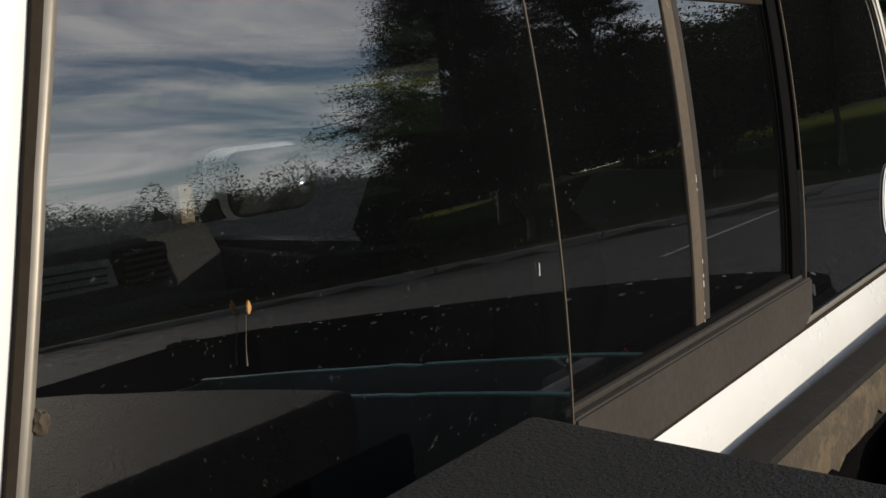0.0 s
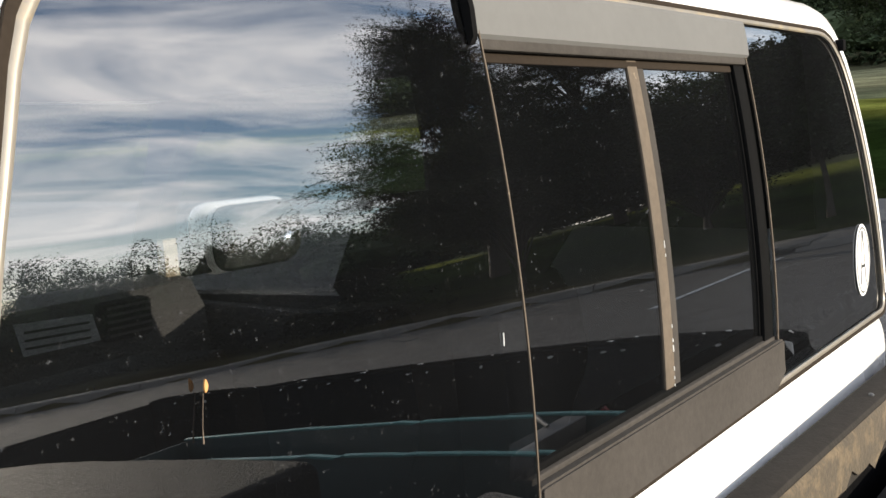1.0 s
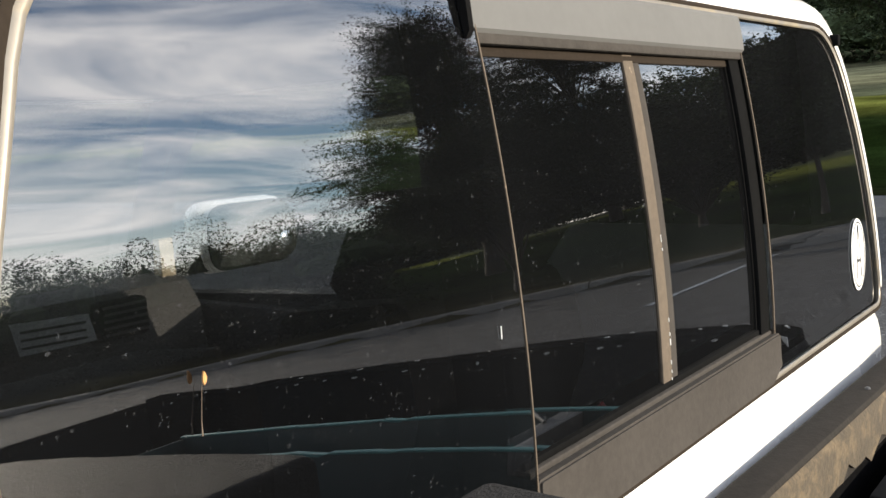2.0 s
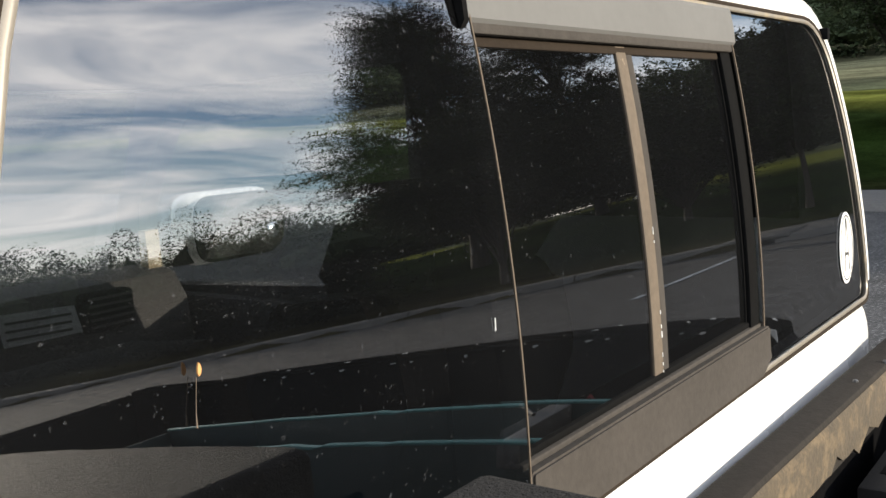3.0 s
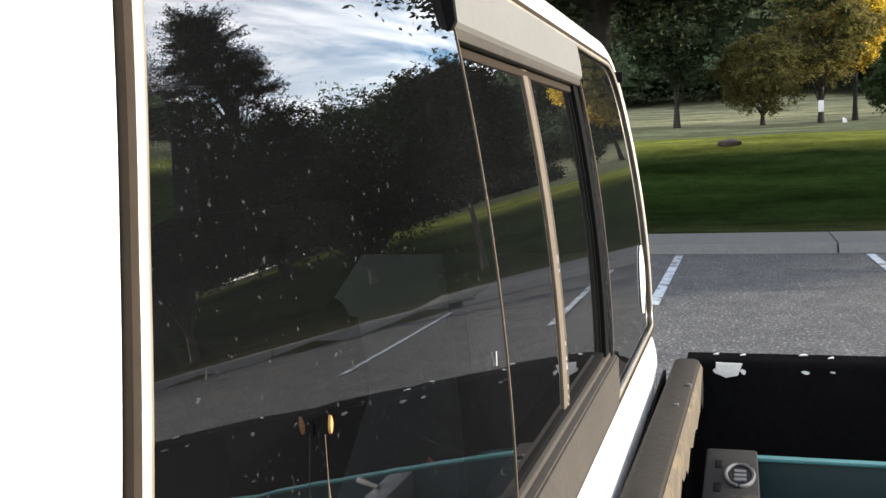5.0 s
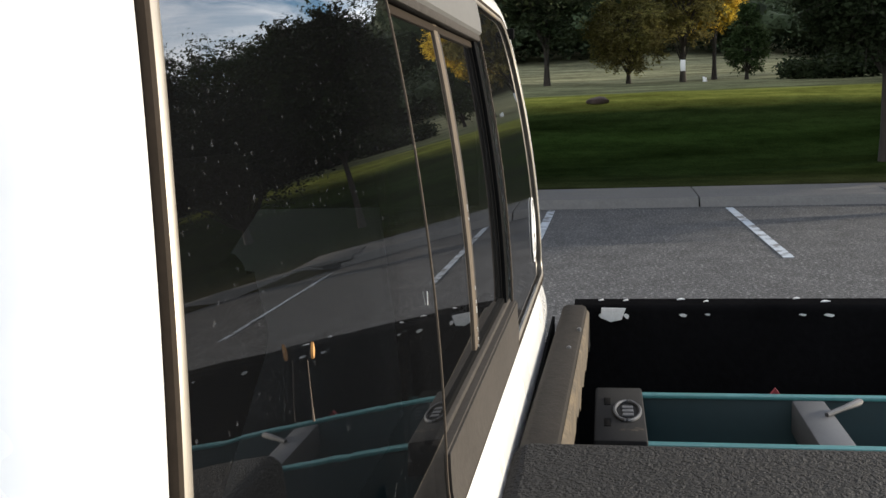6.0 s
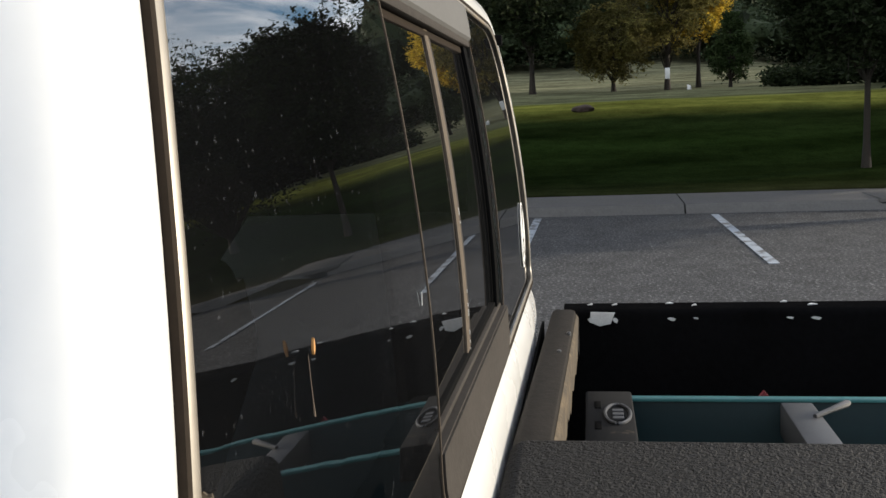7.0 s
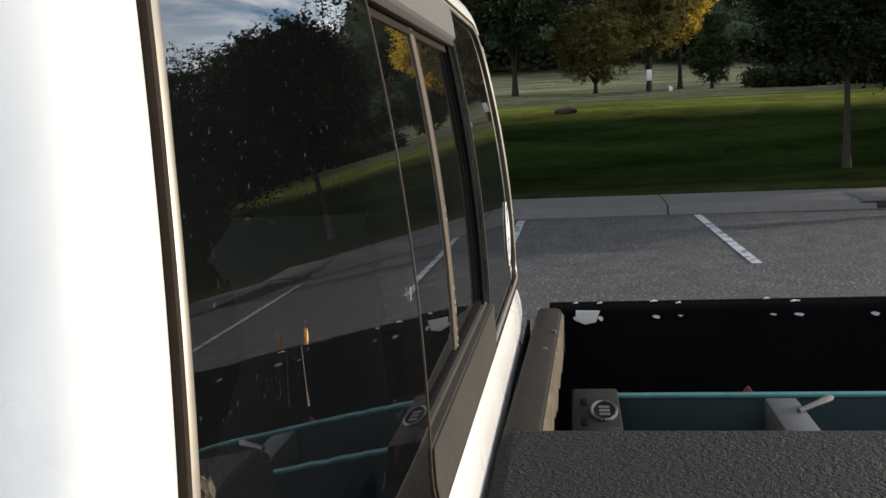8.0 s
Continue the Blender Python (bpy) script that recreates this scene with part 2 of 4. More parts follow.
def lawn_mat():
    """Lawn: bare and brownish by the kerb, mown green in a dark shade tone on the slope, a yellow sunlit strip painted
    along the crest, pale field beyond.
    """
    m = mat("mown_lawn", (0.03, 0.05, 0.012), 0.95, vary=0.5, scale=2.2, bump=1.0, bump_scale=12, spec=0.0)
    t = m.node_tree
    co = t.nodes.new("ShaderNodeTexCoord")
    sep = t.nodes.new("ShaderNodeSeparateXYZ")
    wire(t, co, "Object", sep, 0)
    n = t.nodes.new("ShaderNodeTexNoise")
    n.inputs["Scale"].default_value, n.inputs["Detail"].default_value = 0.22, 7
    wire(t, co, "Object", n, 0)
    sway = t.nodes.new("ShaderNodeMath")
    sway.operation = "MULTIPLY_ADD"
    sway.inputs[1].default_value, sway.inputs[2].default_value = 3.2, -1.6
    wire(t, n, "Fac", sway, 0)
    add = t.nodes.new("ShaderNodeMath")
    south = t.nodes.new("ShaderNodeMath")
    south.inputs[1].default_value = 20.0
    wire(t, sep, "Y", south, 0)
    low = t.nodes.new("ShaderNodeMath")
    low.operation = "MINIMUM"
    low.inputs[1].default_value = 0.0
    wire(t, south, 0, low, 0)
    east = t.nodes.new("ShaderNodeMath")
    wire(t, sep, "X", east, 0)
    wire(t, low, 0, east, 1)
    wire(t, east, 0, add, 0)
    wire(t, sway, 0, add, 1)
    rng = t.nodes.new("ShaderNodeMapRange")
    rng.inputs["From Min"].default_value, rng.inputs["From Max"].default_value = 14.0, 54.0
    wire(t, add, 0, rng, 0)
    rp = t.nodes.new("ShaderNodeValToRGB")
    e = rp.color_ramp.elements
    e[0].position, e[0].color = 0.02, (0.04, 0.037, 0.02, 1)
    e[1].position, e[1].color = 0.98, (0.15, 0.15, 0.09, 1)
    # dark slope and bright crest carry shade and sunlight in their colours
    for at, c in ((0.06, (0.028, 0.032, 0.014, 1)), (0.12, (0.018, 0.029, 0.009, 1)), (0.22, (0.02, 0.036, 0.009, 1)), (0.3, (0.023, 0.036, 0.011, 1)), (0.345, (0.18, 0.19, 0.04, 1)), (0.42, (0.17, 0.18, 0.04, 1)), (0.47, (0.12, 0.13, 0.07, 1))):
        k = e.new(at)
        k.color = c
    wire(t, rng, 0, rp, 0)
    # darker and lighter patches
    n2 = t.nodes.new("ShaderNodeTexNoise")
    n2.inputs["Scale"].default_value, n2.inputs["Detail"].default_value = 0.5, 4
    mp = t.nodes.new("ShaderNodeMapping")
    mp.inputs["Scale"].default_value = (1.6, 0.5, 1)
    wire(t, co, "Object", mp, 0)
    wire(t, mp, 0, n2, 0)
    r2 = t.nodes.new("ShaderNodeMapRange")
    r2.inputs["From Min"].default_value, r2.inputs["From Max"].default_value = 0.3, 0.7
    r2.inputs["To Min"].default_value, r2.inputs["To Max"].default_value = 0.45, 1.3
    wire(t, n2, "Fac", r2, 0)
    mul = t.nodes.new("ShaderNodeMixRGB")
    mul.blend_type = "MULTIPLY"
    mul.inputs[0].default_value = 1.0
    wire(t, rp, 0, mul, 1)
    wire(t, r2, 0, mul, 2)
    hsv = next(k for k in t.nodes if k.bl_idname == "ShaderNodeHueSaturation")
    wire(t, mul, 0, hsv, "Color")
    return m


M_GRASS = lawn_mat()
M_BARK = mat("tree_bark", (0.034, 0.027, 0.02), 0.95, vary=0.4, scale=5, bump=1.0, bump_scale=14, stretch=(3, 3, 0.6))
M_STONE = mat("brown_stone", (0.09, 0.06, 0.05), 0.9, vary=0.3, scale=6, bump=0.5)
M_SIGN = mat("white_sign_face", (0.8, 0.8, 0.78), 0.5, vary=0.04)
M_INLETSHADE = mat("inlet_shade_fill", (0.015, 0.015, 0.015), 0.8)
L_DARK = leaf_mat("dark_green_leaves", (0.031, 0.042, 0.019))
# darkened copy of the leaf green, with the backlit look put into the colour
L_SHADE = leaf_mat("backlit_feathery_leaves", (0.02, 0.026, 0.013), vary=0.35, glow=0.1)
L_MID = leaf_mat("green_leaves", (0.045, 0.07, 0.025), glow=0.3)
L_OLIVE = leaf_mat("olive_leaves", (0.14, 0.125, 0.04), glow=0.4)
L_GOLD = leaf_mat("yellowing_leaves", (0.5, 0.36, 0.05), glow=0.5)
# near-black brush colour holds the shade of the bank
L_BRUSH = leaf_mat("shaded_brush_leaves", (0.013, 0.014, 0.008), vary=0.3, glow=0.03)
L_WOOD = leaf_mat("far_wood_leaves", (0.038, 0.052, 0.026), glow=0.12)
G_REAR = glass_mat("dark_tinted_glass", (0.3, 0.305, 0.31), 0.2, dust=0.15)
G_SLIDE = glass_mat("dark_tinted_slider_glass", (0.12, 0.122, 0.126), 0.19, dust=0.2)
G_SIDE = glass_mat("clear_cab_glass", (0.85, 0.88, 0.86), 0.06)


# ---- building helpers ----
def mesh_of(name, bm, material, smooth=True):
    me = bpy.data.meshes.new(name)
    bmesh.ops.recalc_face_normals(bm, faces=bm.faces)
    for f in bm.faces:
        f.smooth = smooth
    bm.to_mesh(me)
    bm.free()
    me.materials.append(material)
    if smooth:
        me.set_sharp_from_angle(angle=radians(38))
    return me


def part(name, bm, material, parent, label="", smooth=True):
    ob = new(name, mesh_of(name, bm, material, smooth))
    ob.parent = parent
    return tagged(ob, label)


def thing(name, label, category, place=(0, 0, 0), group="", kind=""):
    ob = new(name)
    ob.empty_display_size = 0.1
    ob.location = place
    return tagged(ob, label, category, group, kind)


def box(x0, x1, y0, y1, z0, z1, bevel=0.0, seg=2, bm=None):
    own = bmesh.new()
    bmesh.ops.create_cube(own, size=1)
    bmesh.ops.scale(own, vec=(x1 - x0, y1 - y0, z1 - z0), verts=own.verts)
    bmesh.ops.translate(own, vec=((x0 + x1) / 2, (y0 + y1) / 2, (z0 + z1) / 2), verts=own.verts)
    if bevel:
        bmesh.ops.bevel(own, geom=own.edges[:], offset=bevel, segments=seg, affect="EDGES", profile=0.5)
    if bm is None:
        return own
    me = bpy.data.meshes.new("tmp")
    own.to_mesh(me)
    own.free()
    bm.from_mesh(me)
    bpy.data.meshes.remove(me)
    return bm


def plate(outline, axis, a, b, bevel=0.0):
    """A flat plate: outline of 2D points, thick from a to b along the axis."""
    bm = bmesh.new()

    def at(p, v):
        return {"x": (v, p[0], p[1]), "y": (p[0], v, p[1]), "z": (p[0], p[1], v)}[axis]
    lo = [bm.verts.new(at(p, a)) for p in outline]
    hi = [bm.verts.new(at(p, b)) for p in outline]
    bm.faces.new(lo)
    bm.faces.new(hi[::-1])
    n = len(outline)
    for i in range(n):
        bm.faces.new((lo[i], hi[i], hi[(i + 1) % n], lo[(i + 1) % n]))
    if bevel:
        bmesh.ops.bevel(bm, geom=[e for e in bm.edges if abs(at((0, 0), 1)[0] * (e.verts[0].co.x - e.verts[1].co.x) + at((0, 0), 1)[1] * (e.verts[0].co.y - e.verts[1].co.y) + at((0, 0), 1)[2] * (e.verts[0].co.z - e.verts[1].co.z)) < 1e-6], offset=bevel, segments=2, affect="EDGES")
    return bm


def extrude_x(profile, x0, x1, steps=1, bow=None):
    """A profile of (y, z) points swept along x; bow(x) adds to y."""
    bm = bmesh.new()
    rows = []
    for i in range(steps + 1):
        x = x0 + (x1 - x0) * i / steps
        d = bow(x) if bow else 0.0
        rows.append([bm.verts.new((x, y + d, z)) for y, z in profile])
    n = len(profile)
    for r, q in zip(rows, rows[1:]):
        for i in range(n):
            bm.faces.new((r[i], r[(i + 1) % n], q[(i + 1) % n], q[i]))
    bm.faces.new(rows[0][::-1])
    bm.faces.new(rows[-1])
    return bm


def tube(bm, points, radii, sides=8):
    """A tapered tube along points."""
    rings = []
    for i, p in enumerate(points):
        d = (points[min(i + 1, len(points) - 1)] - points[max(i - 1, 0)]).normalized()
        u = d.cross(Vector((0.31, 0.87, 0.17))).normalized()
        v = d.cross(u)
        rings.append([bm.verts.new(p + (u * math.cos(2 * math.pi * k / sides) + v * math.sin(2 * math.pi * k / sides)) * radii[i]) for k in range(sides)])
    for a, b in zip(rings, rings[1:]):
        for k in range(sides):
            bm.faces.new((a[k], a[(k + 1) % sides], b[(k + 1) % sides], b[k]))
    bm.faces.new(rings[0][::-1])
    bm.faces.new(rings[-1])
    return bm


def rounded(corners, seg=6):
    """2D outline from (x, y, radius) corners."""
    out = []
    n = len(corners)
    for i, (x, y, r) in enumerate(corners):
        p, a, b = Vector((x, y)), Vector(corners[i - 1][:2]), Vector(corners[(i + 1) % n][:2])
        da, db = (a - p).normalized(), (b - p).normalized()
        half = math.acos(max(-1, min(1, da.dot(db)))) / 2
        reach = min(r / math.tan(half), 0.48 * (a - p).length, 0.48 * (b - p).length)
        p0, p1 = p + da * reach, p + db * reach
        for k in range(seg + 1):
            t = k / seg
            q = p0 * (1 - t) ** 2 + p * 2 * t * (1 - t) + p1 * t * t
            out.append((q.x, q.y))
    return out


def clip(outline, axis, limit, keep_less):
    """An outline cut off at a line."""
    out = []
    n = len(outline)
    for i in range(n):
        p, q = outline[i], outline[(i + 1) % n]
        ip, iq = (p[axis] <= limit) == keep_less, (q[axis] <= limit) == keep_less
        if ip:
            out.append(p)
        if ip != iq:
            t = (limit - p[axis]) / (q[axis] - p[axis])
            out.append((p[0] + (q[0] - p[0]) * t, p[1] + (q[1] - p[1]) * t))
    return out


# ---- ground ----
def beyond(x, y):
    """Metres outside the parking lot's kerb line."""
    return max(x - 14.6, (x - 14.6) * 0.937 - (y + 4.6) * 0.35)


RISE_D = [0, 1.6, 4, 6, 10, 13, 16, 22, 32, 44, 62, 95, 150, 600, 2000]
RISE_Z = [0.12, 0.14, 0.18, 0.35, 1.05, 1.58, 1.85, 2.1, 2.46, 3.0, 4.6, 8.6, 23.0, 40.0, 40.0]


def height(x, y):
    d = beyond(x, y)
    if d < 0:
        return -0.05
    z = 0.12 + (float(np.interp(d, RISE_D, RISE_Z)) - 0.12) * float(np.interp(y, [-70, -24, -13], [0.12, 0.55, 1.0]))
    k = min(d / 6, 1)
    return z + k * 0.12 * noise.noise((x * 0.12, y * 0.12, 0.3)) + k * 0.03 * noise.noise((x * 0.7, y * 0.7, 5.3))


def build_ground():
    n = 150
    s = np.linspace(-1, 1, 2 * n + 1)
    xs = 15 + np.sinh(s * 5.2) / np.sinh(5.2) * 1500
    ys = -4 + np.sinh(s * 5.2) / np.sinh(5.2) * 1500
    verts = [(float(x), float(y), height(float(x), float(y))) for y in ys for x in xs]
    w = len(xs)
    faces = [(j * w + i, j * w + i + 1, (j + 1) * w + i + 1, (j + 1) * w + i) for j in range(len(ys) - 1) for i in range(w - 1)]
    me = bpy.data.meshes.new("ground")
    me.from_pydata(verts, [], faces)
    me.polygons.foreach_set("use_smooth", [True] * len(me.polygons))
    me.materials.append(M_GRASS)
    tagged(new("ground", me), "mown green lawn rising in gentle slopes beyond the kerb", "lawn", kind="structure")
    # the asphalt, a slab cut by the two kerb lines
    kx = 14.6
    far = [(-70, 60), (kx, 60), (kx, -4.6), (kx - 60 * 0.35, -4.6 - 60 * 0.937), (-70, -4.6 - 60 * 0.937)]
    bm = plate([(p[0], p[1]) for p in far], "z", -0.3, 0.0)
    tagged(new("road", mesh_of("road", bm, M_ASPHALT, False)), "worn grey asphalt parking lot with pale aggregate showing", "parking lot", kind="structure")


build_ground()


def build_lines():
    for y in (8.47, 5.88, 3.29, 0.7, -1.89, -4.48):
        x1 = 14.3 if y > -4 else 13.9
        bm = plate(rounded([(9.6, y - 0.055, 0.02), (x1, y - 0.055, 0.02), (x1, y + 0.055, 0.02), (9.6, y + 0.055, 0.02)], 2), "z", 0.004, 0.008)
        tagged(new("parking_line", mesh_of("parking_line", bm, M_LINE, False)), "faded white painted parking line on asphalt", "parking line", "parking lines", "structure")


build_lines()


def build_kerb():
    """Concrete kerb with a flat strip behind it, slab by slab."""
    root = thing("kerb", "pale concrete kerb with a flat strip and open joints", "kerb", kind="structure")
    meshes = []
    length = 3.0
    for deep in (1.45, 0.3):
        prof = [(-0.05, -0.2), (-0.05, 0.0), (0.0, 0.1), (0.03, 0.135), (0.08, 0.145), (deep, 0.15 + deep * 0.02), (deep, -0.2)]
        bm = bmesh.new()
        ends = [[bm.verts.new((x, yy, z)) for x, z in prof] for yy in (0.012, length - 0.012)]
        n = len(prof)
        for i in range(n):
            bm.faces.new((ends[0][i], ends[0][(i + 1) % n], ends[1][(i + 1) % n], ends[1][i]))
        bm.faces.new(ends[0][::-1])
        bm.faces.new(ends[1])
        meshes.append(mesh_of("kerb_slab", bm, M_CONC, False))
    for k in range(-1, 14):
        ob = new("slab", meshes[0])
        ob.parent = root
        ob.location = (14.55, -1.489 + 3.0 * k, 0)
    for k in range(14):
        ob = new("slab", meshes[1])
        ob.parent = root
        ob.matrix_basis = Matrix.Translation((14.6 - 0.35 * 3.0 * (k + 1), -4.7 - 0.937 * 3.0 * (k + 1), 0)) @ Matrix.Rotation(-radians(20.5), 4, "Z")
    inlet = thing("storm_drain", "dark open storm drain inlet set in the kerb", "drain", (14.66, -4.8, 0))
    # solid dark block takes the place of the shade inside the open inlet
    part("mouth", box(-0.12, 0.5, -0.5, 0.52, -0.04, 0.1, 0.01), M_INLETSHADE, inlet)
    part("top_slab", box(-0.14, 1.4, -0.52, 0.55, 0.1, 0.17, 0.01), M_CONC, inlet)


build_kerb()


# ---- the truck ----
CX = 0.72  # the middle of the cab


def lean_y(z):
    """The rear window's barrel curve: upright at the sill, leaning forward more and more to the roof."""
    return 0.006 * min(max((z - 1.27) / 0.04, 0.0), 1.0) + 0.30 * max(z - 1.33, 0.0) ** 2


def curved(bm, step=0.016):
    """Cuts a mesh into thin courses and bends it along the window's curve."""
    z = 1.29
    while z < 1.72:
        bmesh.ops.bisect_plane(bm, geom=bm.verts[:] + bm.edges[:] + bm.faces[:], plane_co=(0, 0, z), plane_no=(0, 0, 1))
        z += step
    for v in bm.verts:
        v.co.y += lean_y(v.co.z)
    return bm


truck = thing("pickup_truck", "white compact pickup truck with dark tinted rear slider window", "pickup truck", (CX, -0.3, 0))
truck.matrix_basis = Matrix.Identity(4)


def opening(grow=0.0, bottom=None):
    """The rear window's outline in x and z, grown outwards."""
    b = 1.287 - grow if bottom is None else bottom
    right = [(0.711 + grow, b, 0.03 + grow), (0.667 + grow, 1.46, 0.5), (0.644 + grow, 1.55, 0.5), (0.602 + grow, 1.697 + grow, 0.13 + grow)]
    pts = [(CX + x, z, r) for x, z, r in right] + [(CX - x, z, r) for x, z, r in reversed(right)]
    out, line = [], rounded(pts)
    for i, p in enumerate(line):
        out.append(p)
        q = line[(i + 1) % len(line)]
        if i % 7 == 6:
            out += [(p[0] + (q[0] - p[0]) * k / 10, p[1] + (q[1] - p[1]) * k / 10) for k in range(1, 10)]
    return out


def build_cab():
    rings = [(0.0, 0.03, 1.287, 0.02), (0.0, -0.006, 1.287, -0.006), (0.008, -0.0105, 1.28, -0.0115), (0.018, -0.0115, 1.27, -0.0155),
             (0.03, -0.007, 1.256, -0.0185), (0.041, 0.006, 1.24, -0.02), (0.049, 0.032, 1.205, -0.021), (0.053, 0.09, 0.95, -0.0215), (0.055, 0.14, 0.62, -0.0215), (0.055, 0.84, 0.6, 0.84)]
    bm = bmesh.new()
    loops = []
    for grow, y, bz, by in rings:
        loop = []
        for x, z in opening(grow, bz):
            k = min(max((1.31 - z) / 0.03, 0), 1)
            by_here = by + 0.13 * max(0.0, (abs(x - CX) - 0.64) / 0.14) ** 2 if y < 0.5 else by
            yy = y * (1 - k) + by_here * k + (lean_y(z) if z > 1.29 and y < 0.5 else 0)
            loop.append(bm.verts.new((x, yy, z)))
        loops.append(loop)
    n = len(loops[0])
    for a, b in zip(loops, loops[1:]):
        for i in range(n):
            bm.faces.new((a[i], a[(i + 1) % n], b[(i + 1) % n], b[i]))
    shell = part("cab_shell", bm, M_WHITE, truck, "glossy white painted cab body")
    # roof, sloping forward to the windscreen, with thickness
    top = opening(0.055)
    zt = max(z for _, z in top)
    roof = [(0.84, zt), (1.3, zt + 0.015), (1.62, zt - 0.02), (1.62, zt - 0.05), (1.3, zt - 0.02), (0.84, zt - 0.035)]
    part("roof", extrude_x(roof, CX - 0.62, CX + 0.62), M_WHITE, truck, "white painted roof")
    # doors with window openings
    for side in (1, -1):
        outer = rounded([(0.79, 0.5, 0.05), (2.0, 0.5, 0.1), (2.0, 1.18, 0.05), (1.62, 1.76, 0.05), (0.775, 1.78, 0.05)])
        inner = rounded([(0.88, 1.25, 0.05), (1.84, 1.205, 0.05), (1.76, 1.42, 0.1), (1.52, 1.7, 0.06), (0.82, 1.71, 0.05)])
        bm = bmesh.new()
        quads = []
        for off, flip in ((0.0, 1), (-0.06, 1)):
            for line in (outer, inner):
                quads.append([bm.verts.new((CX + side * (0.775 + off - max(0, z - 1.25) * 0.17), y, z)) for y, z in line])
        m = len(outer)
        for a, b in ((0, 1), (2, 3), (0, 2), (1, 3)):
            for i in range(m):
                bm.faces.new((quads[a][i], quads[a][(i + 1) % m], quads[b][(i + 1) % m], quads[b][i]))
        door = part("door", bm, M_WHITE, truck, "white door with dark inner trim")
        door.data.materials.append(M_CABIN)
        for f in door.data.polygons:
            if f.normal.x * side < 0.3:
                f.material_index = 1
        lining = [(CX + side * a, z) for a, z in ((0.76, 0.58), (0.772, 0.58), (0.772, 1.27), (0.66, 1.72), (0.648, 1.72), (0.76, 1.26))]
        part("side_lining", plate(lining, "y", 0.1, 0.78), M_CABIN, truck, "dark grey side trim")
        bm = bmesh.new()
        pane = [bm.verts.new((CX + side * (0.75 - max(0, z - 1.25) * 0.17), y, z)) for y, z in inner]
        bm.faces.new(pane)
        ob = part("door_window", bm, G_SIDE, door, "clear side window", False)
        ob.visible_shadow = False
        part("inner_panel", box(CX + side * 0.70 - 0.02, CX + side * 0.70 + 0.02, 0.9, 1.85, 0.62, 1.2, 0.01), M_CABIN, door, "dark grey door panel")
        part("door_handle", box(CX + side * 0.79 - 0.015, CX + side * 0.79 + 0.015, 1.0, 1.16, 1.1, 1.13, 0.006), M_TRIM, door)
        # door mirror: rounded housing, recessed glass, small round blind-spot mirror
        mir = part("side_mirror", box(-0.165, 0.165, -0.03, 0.09, -0.1, 0.1, 0.055, 5), M_WHITE, truck, "white door mirror with rounded housing")
        mir.location = (CX + side * 0.955, 1.72, 1.34)
        part("mirror_arm", box(-0.25 if side > 0 else 0.12, -0.12 if side > 0 else 0.25, 0.0, 0.05, -0.09, -0.03, 0.01), M_RUBBERGAP, mir)
        part("mirror_rim", plate(rounded([(-0.155, -0.09, 0.06), (0.155, -0.09, 0.07), (0.155, 0.09, 0.07), (-0.155, 0.09, 0.06)]), "y", -0.036, -0.029), M_RUBBERGAP, mir, "black inner rim")
        gl = part("mirror_glass", plate(rounded([(-0.148, -0.083, 0.055), (0.148, -0.083, 0.065), (0.148, 0.083, 0.065), (-0.148, 0.083, 0.055)]), "y", -0.043, -0.039), M_MIRROR, mir, "mirror glass")
        gl.rotation_euler = (radians(-3), 0, radians(-5 * side))
        bm = bmesh.new()
        bmesh.ops.create_uvsphere(bm, u_segments=20, v_segments=12, radius=0.03)
        bmesh.ops.scale(bm, vec=(1, 0.35, 1), verts=bm.verts)
        bmesh.ops.translate(bm, vec=(side * 0.108, -0.047, -0.028), verts=bm.verts)
        part("blind_spot_mirror", bm, M_MIRROR, mir, "small round convex mirror")
        part("pillar_trim", extrude_x([(1.65, 1.2), (1.69, 1.2), (1.68, 1.365), (1.655, 1.365)], CX + side * 0.64 - 0.02, CX + side * 0.64 + 0.02), M_TANTRIM, truck, "tan inner pillar trim")
    # windscreen
    bm = bmesh.new()
    ws = [bm.verts.new(p) for p in ((CX - 0.66, 2.0, 1.2), (CX + 0.66, 2.0, 1.2), (CX + 0.58, 1.6, 1.74), (CX - 0.58, 1.6, 1.74))]
    bm.faces.new(ws)
    ob = part("windscreen", bm, G_SIDE, truck, "clear windscreen", False)
    ob.visible_shadow = False
    # bonnet and nose
    nose = [(2.0, 0.45), (2.0, 1.19), (2.5, 1.12), (3.0, 1.02), (3.12, 0.9), (3.15, 0.45)]
    part("bonnet", extrude_x(nose, CX - 0.76, CX + 0.76), M_WHITE, truck, "white bonnet")
    part("front_bumper", box(CX - 0.8, CX + 0.8, 3.1, 3.25, 0.45, 0.62, 0.03), M_CHROME, truck)
    part("cab_floor", box(CX - 0.74, CX + 0.74, 0.0, 2.0, 0.5, 0.56), M_CABIN, truck)
    part("cabin_back_lining", box(CX - 0.66, CX + 0.66, 0.06, 0.1, 0.56, 1.24), M_CABIN, truck)
    part("headliner", box(CX - 0.6, CX + 0.6, 0.12, 1.58, 1.705, 1.725), M_CABIN, truck, "dark grey headliner")
    # dashboard with vents
    dash = [(1.58, 0.7), (1.55, 1.08), (1.565, 1.2), (1.61, 1.262), (1.7, 1.28), (1.82, 1.25), (1.99, 1.19), (1.99, 0.7)]
    d = part("dashboard", extrude_x(dash, CX - 0.68, CX + 0.66), M_DASH, truck, "dark grey moulded dashboard")
    for x in (CX + 0.425, CX - 0.45):
        v = part("air_vent", box(x - 0.065, x + 0.065, 1.535, 1.58, 1.165, 1.255, 0.012), M_RUBBERGAP, d)
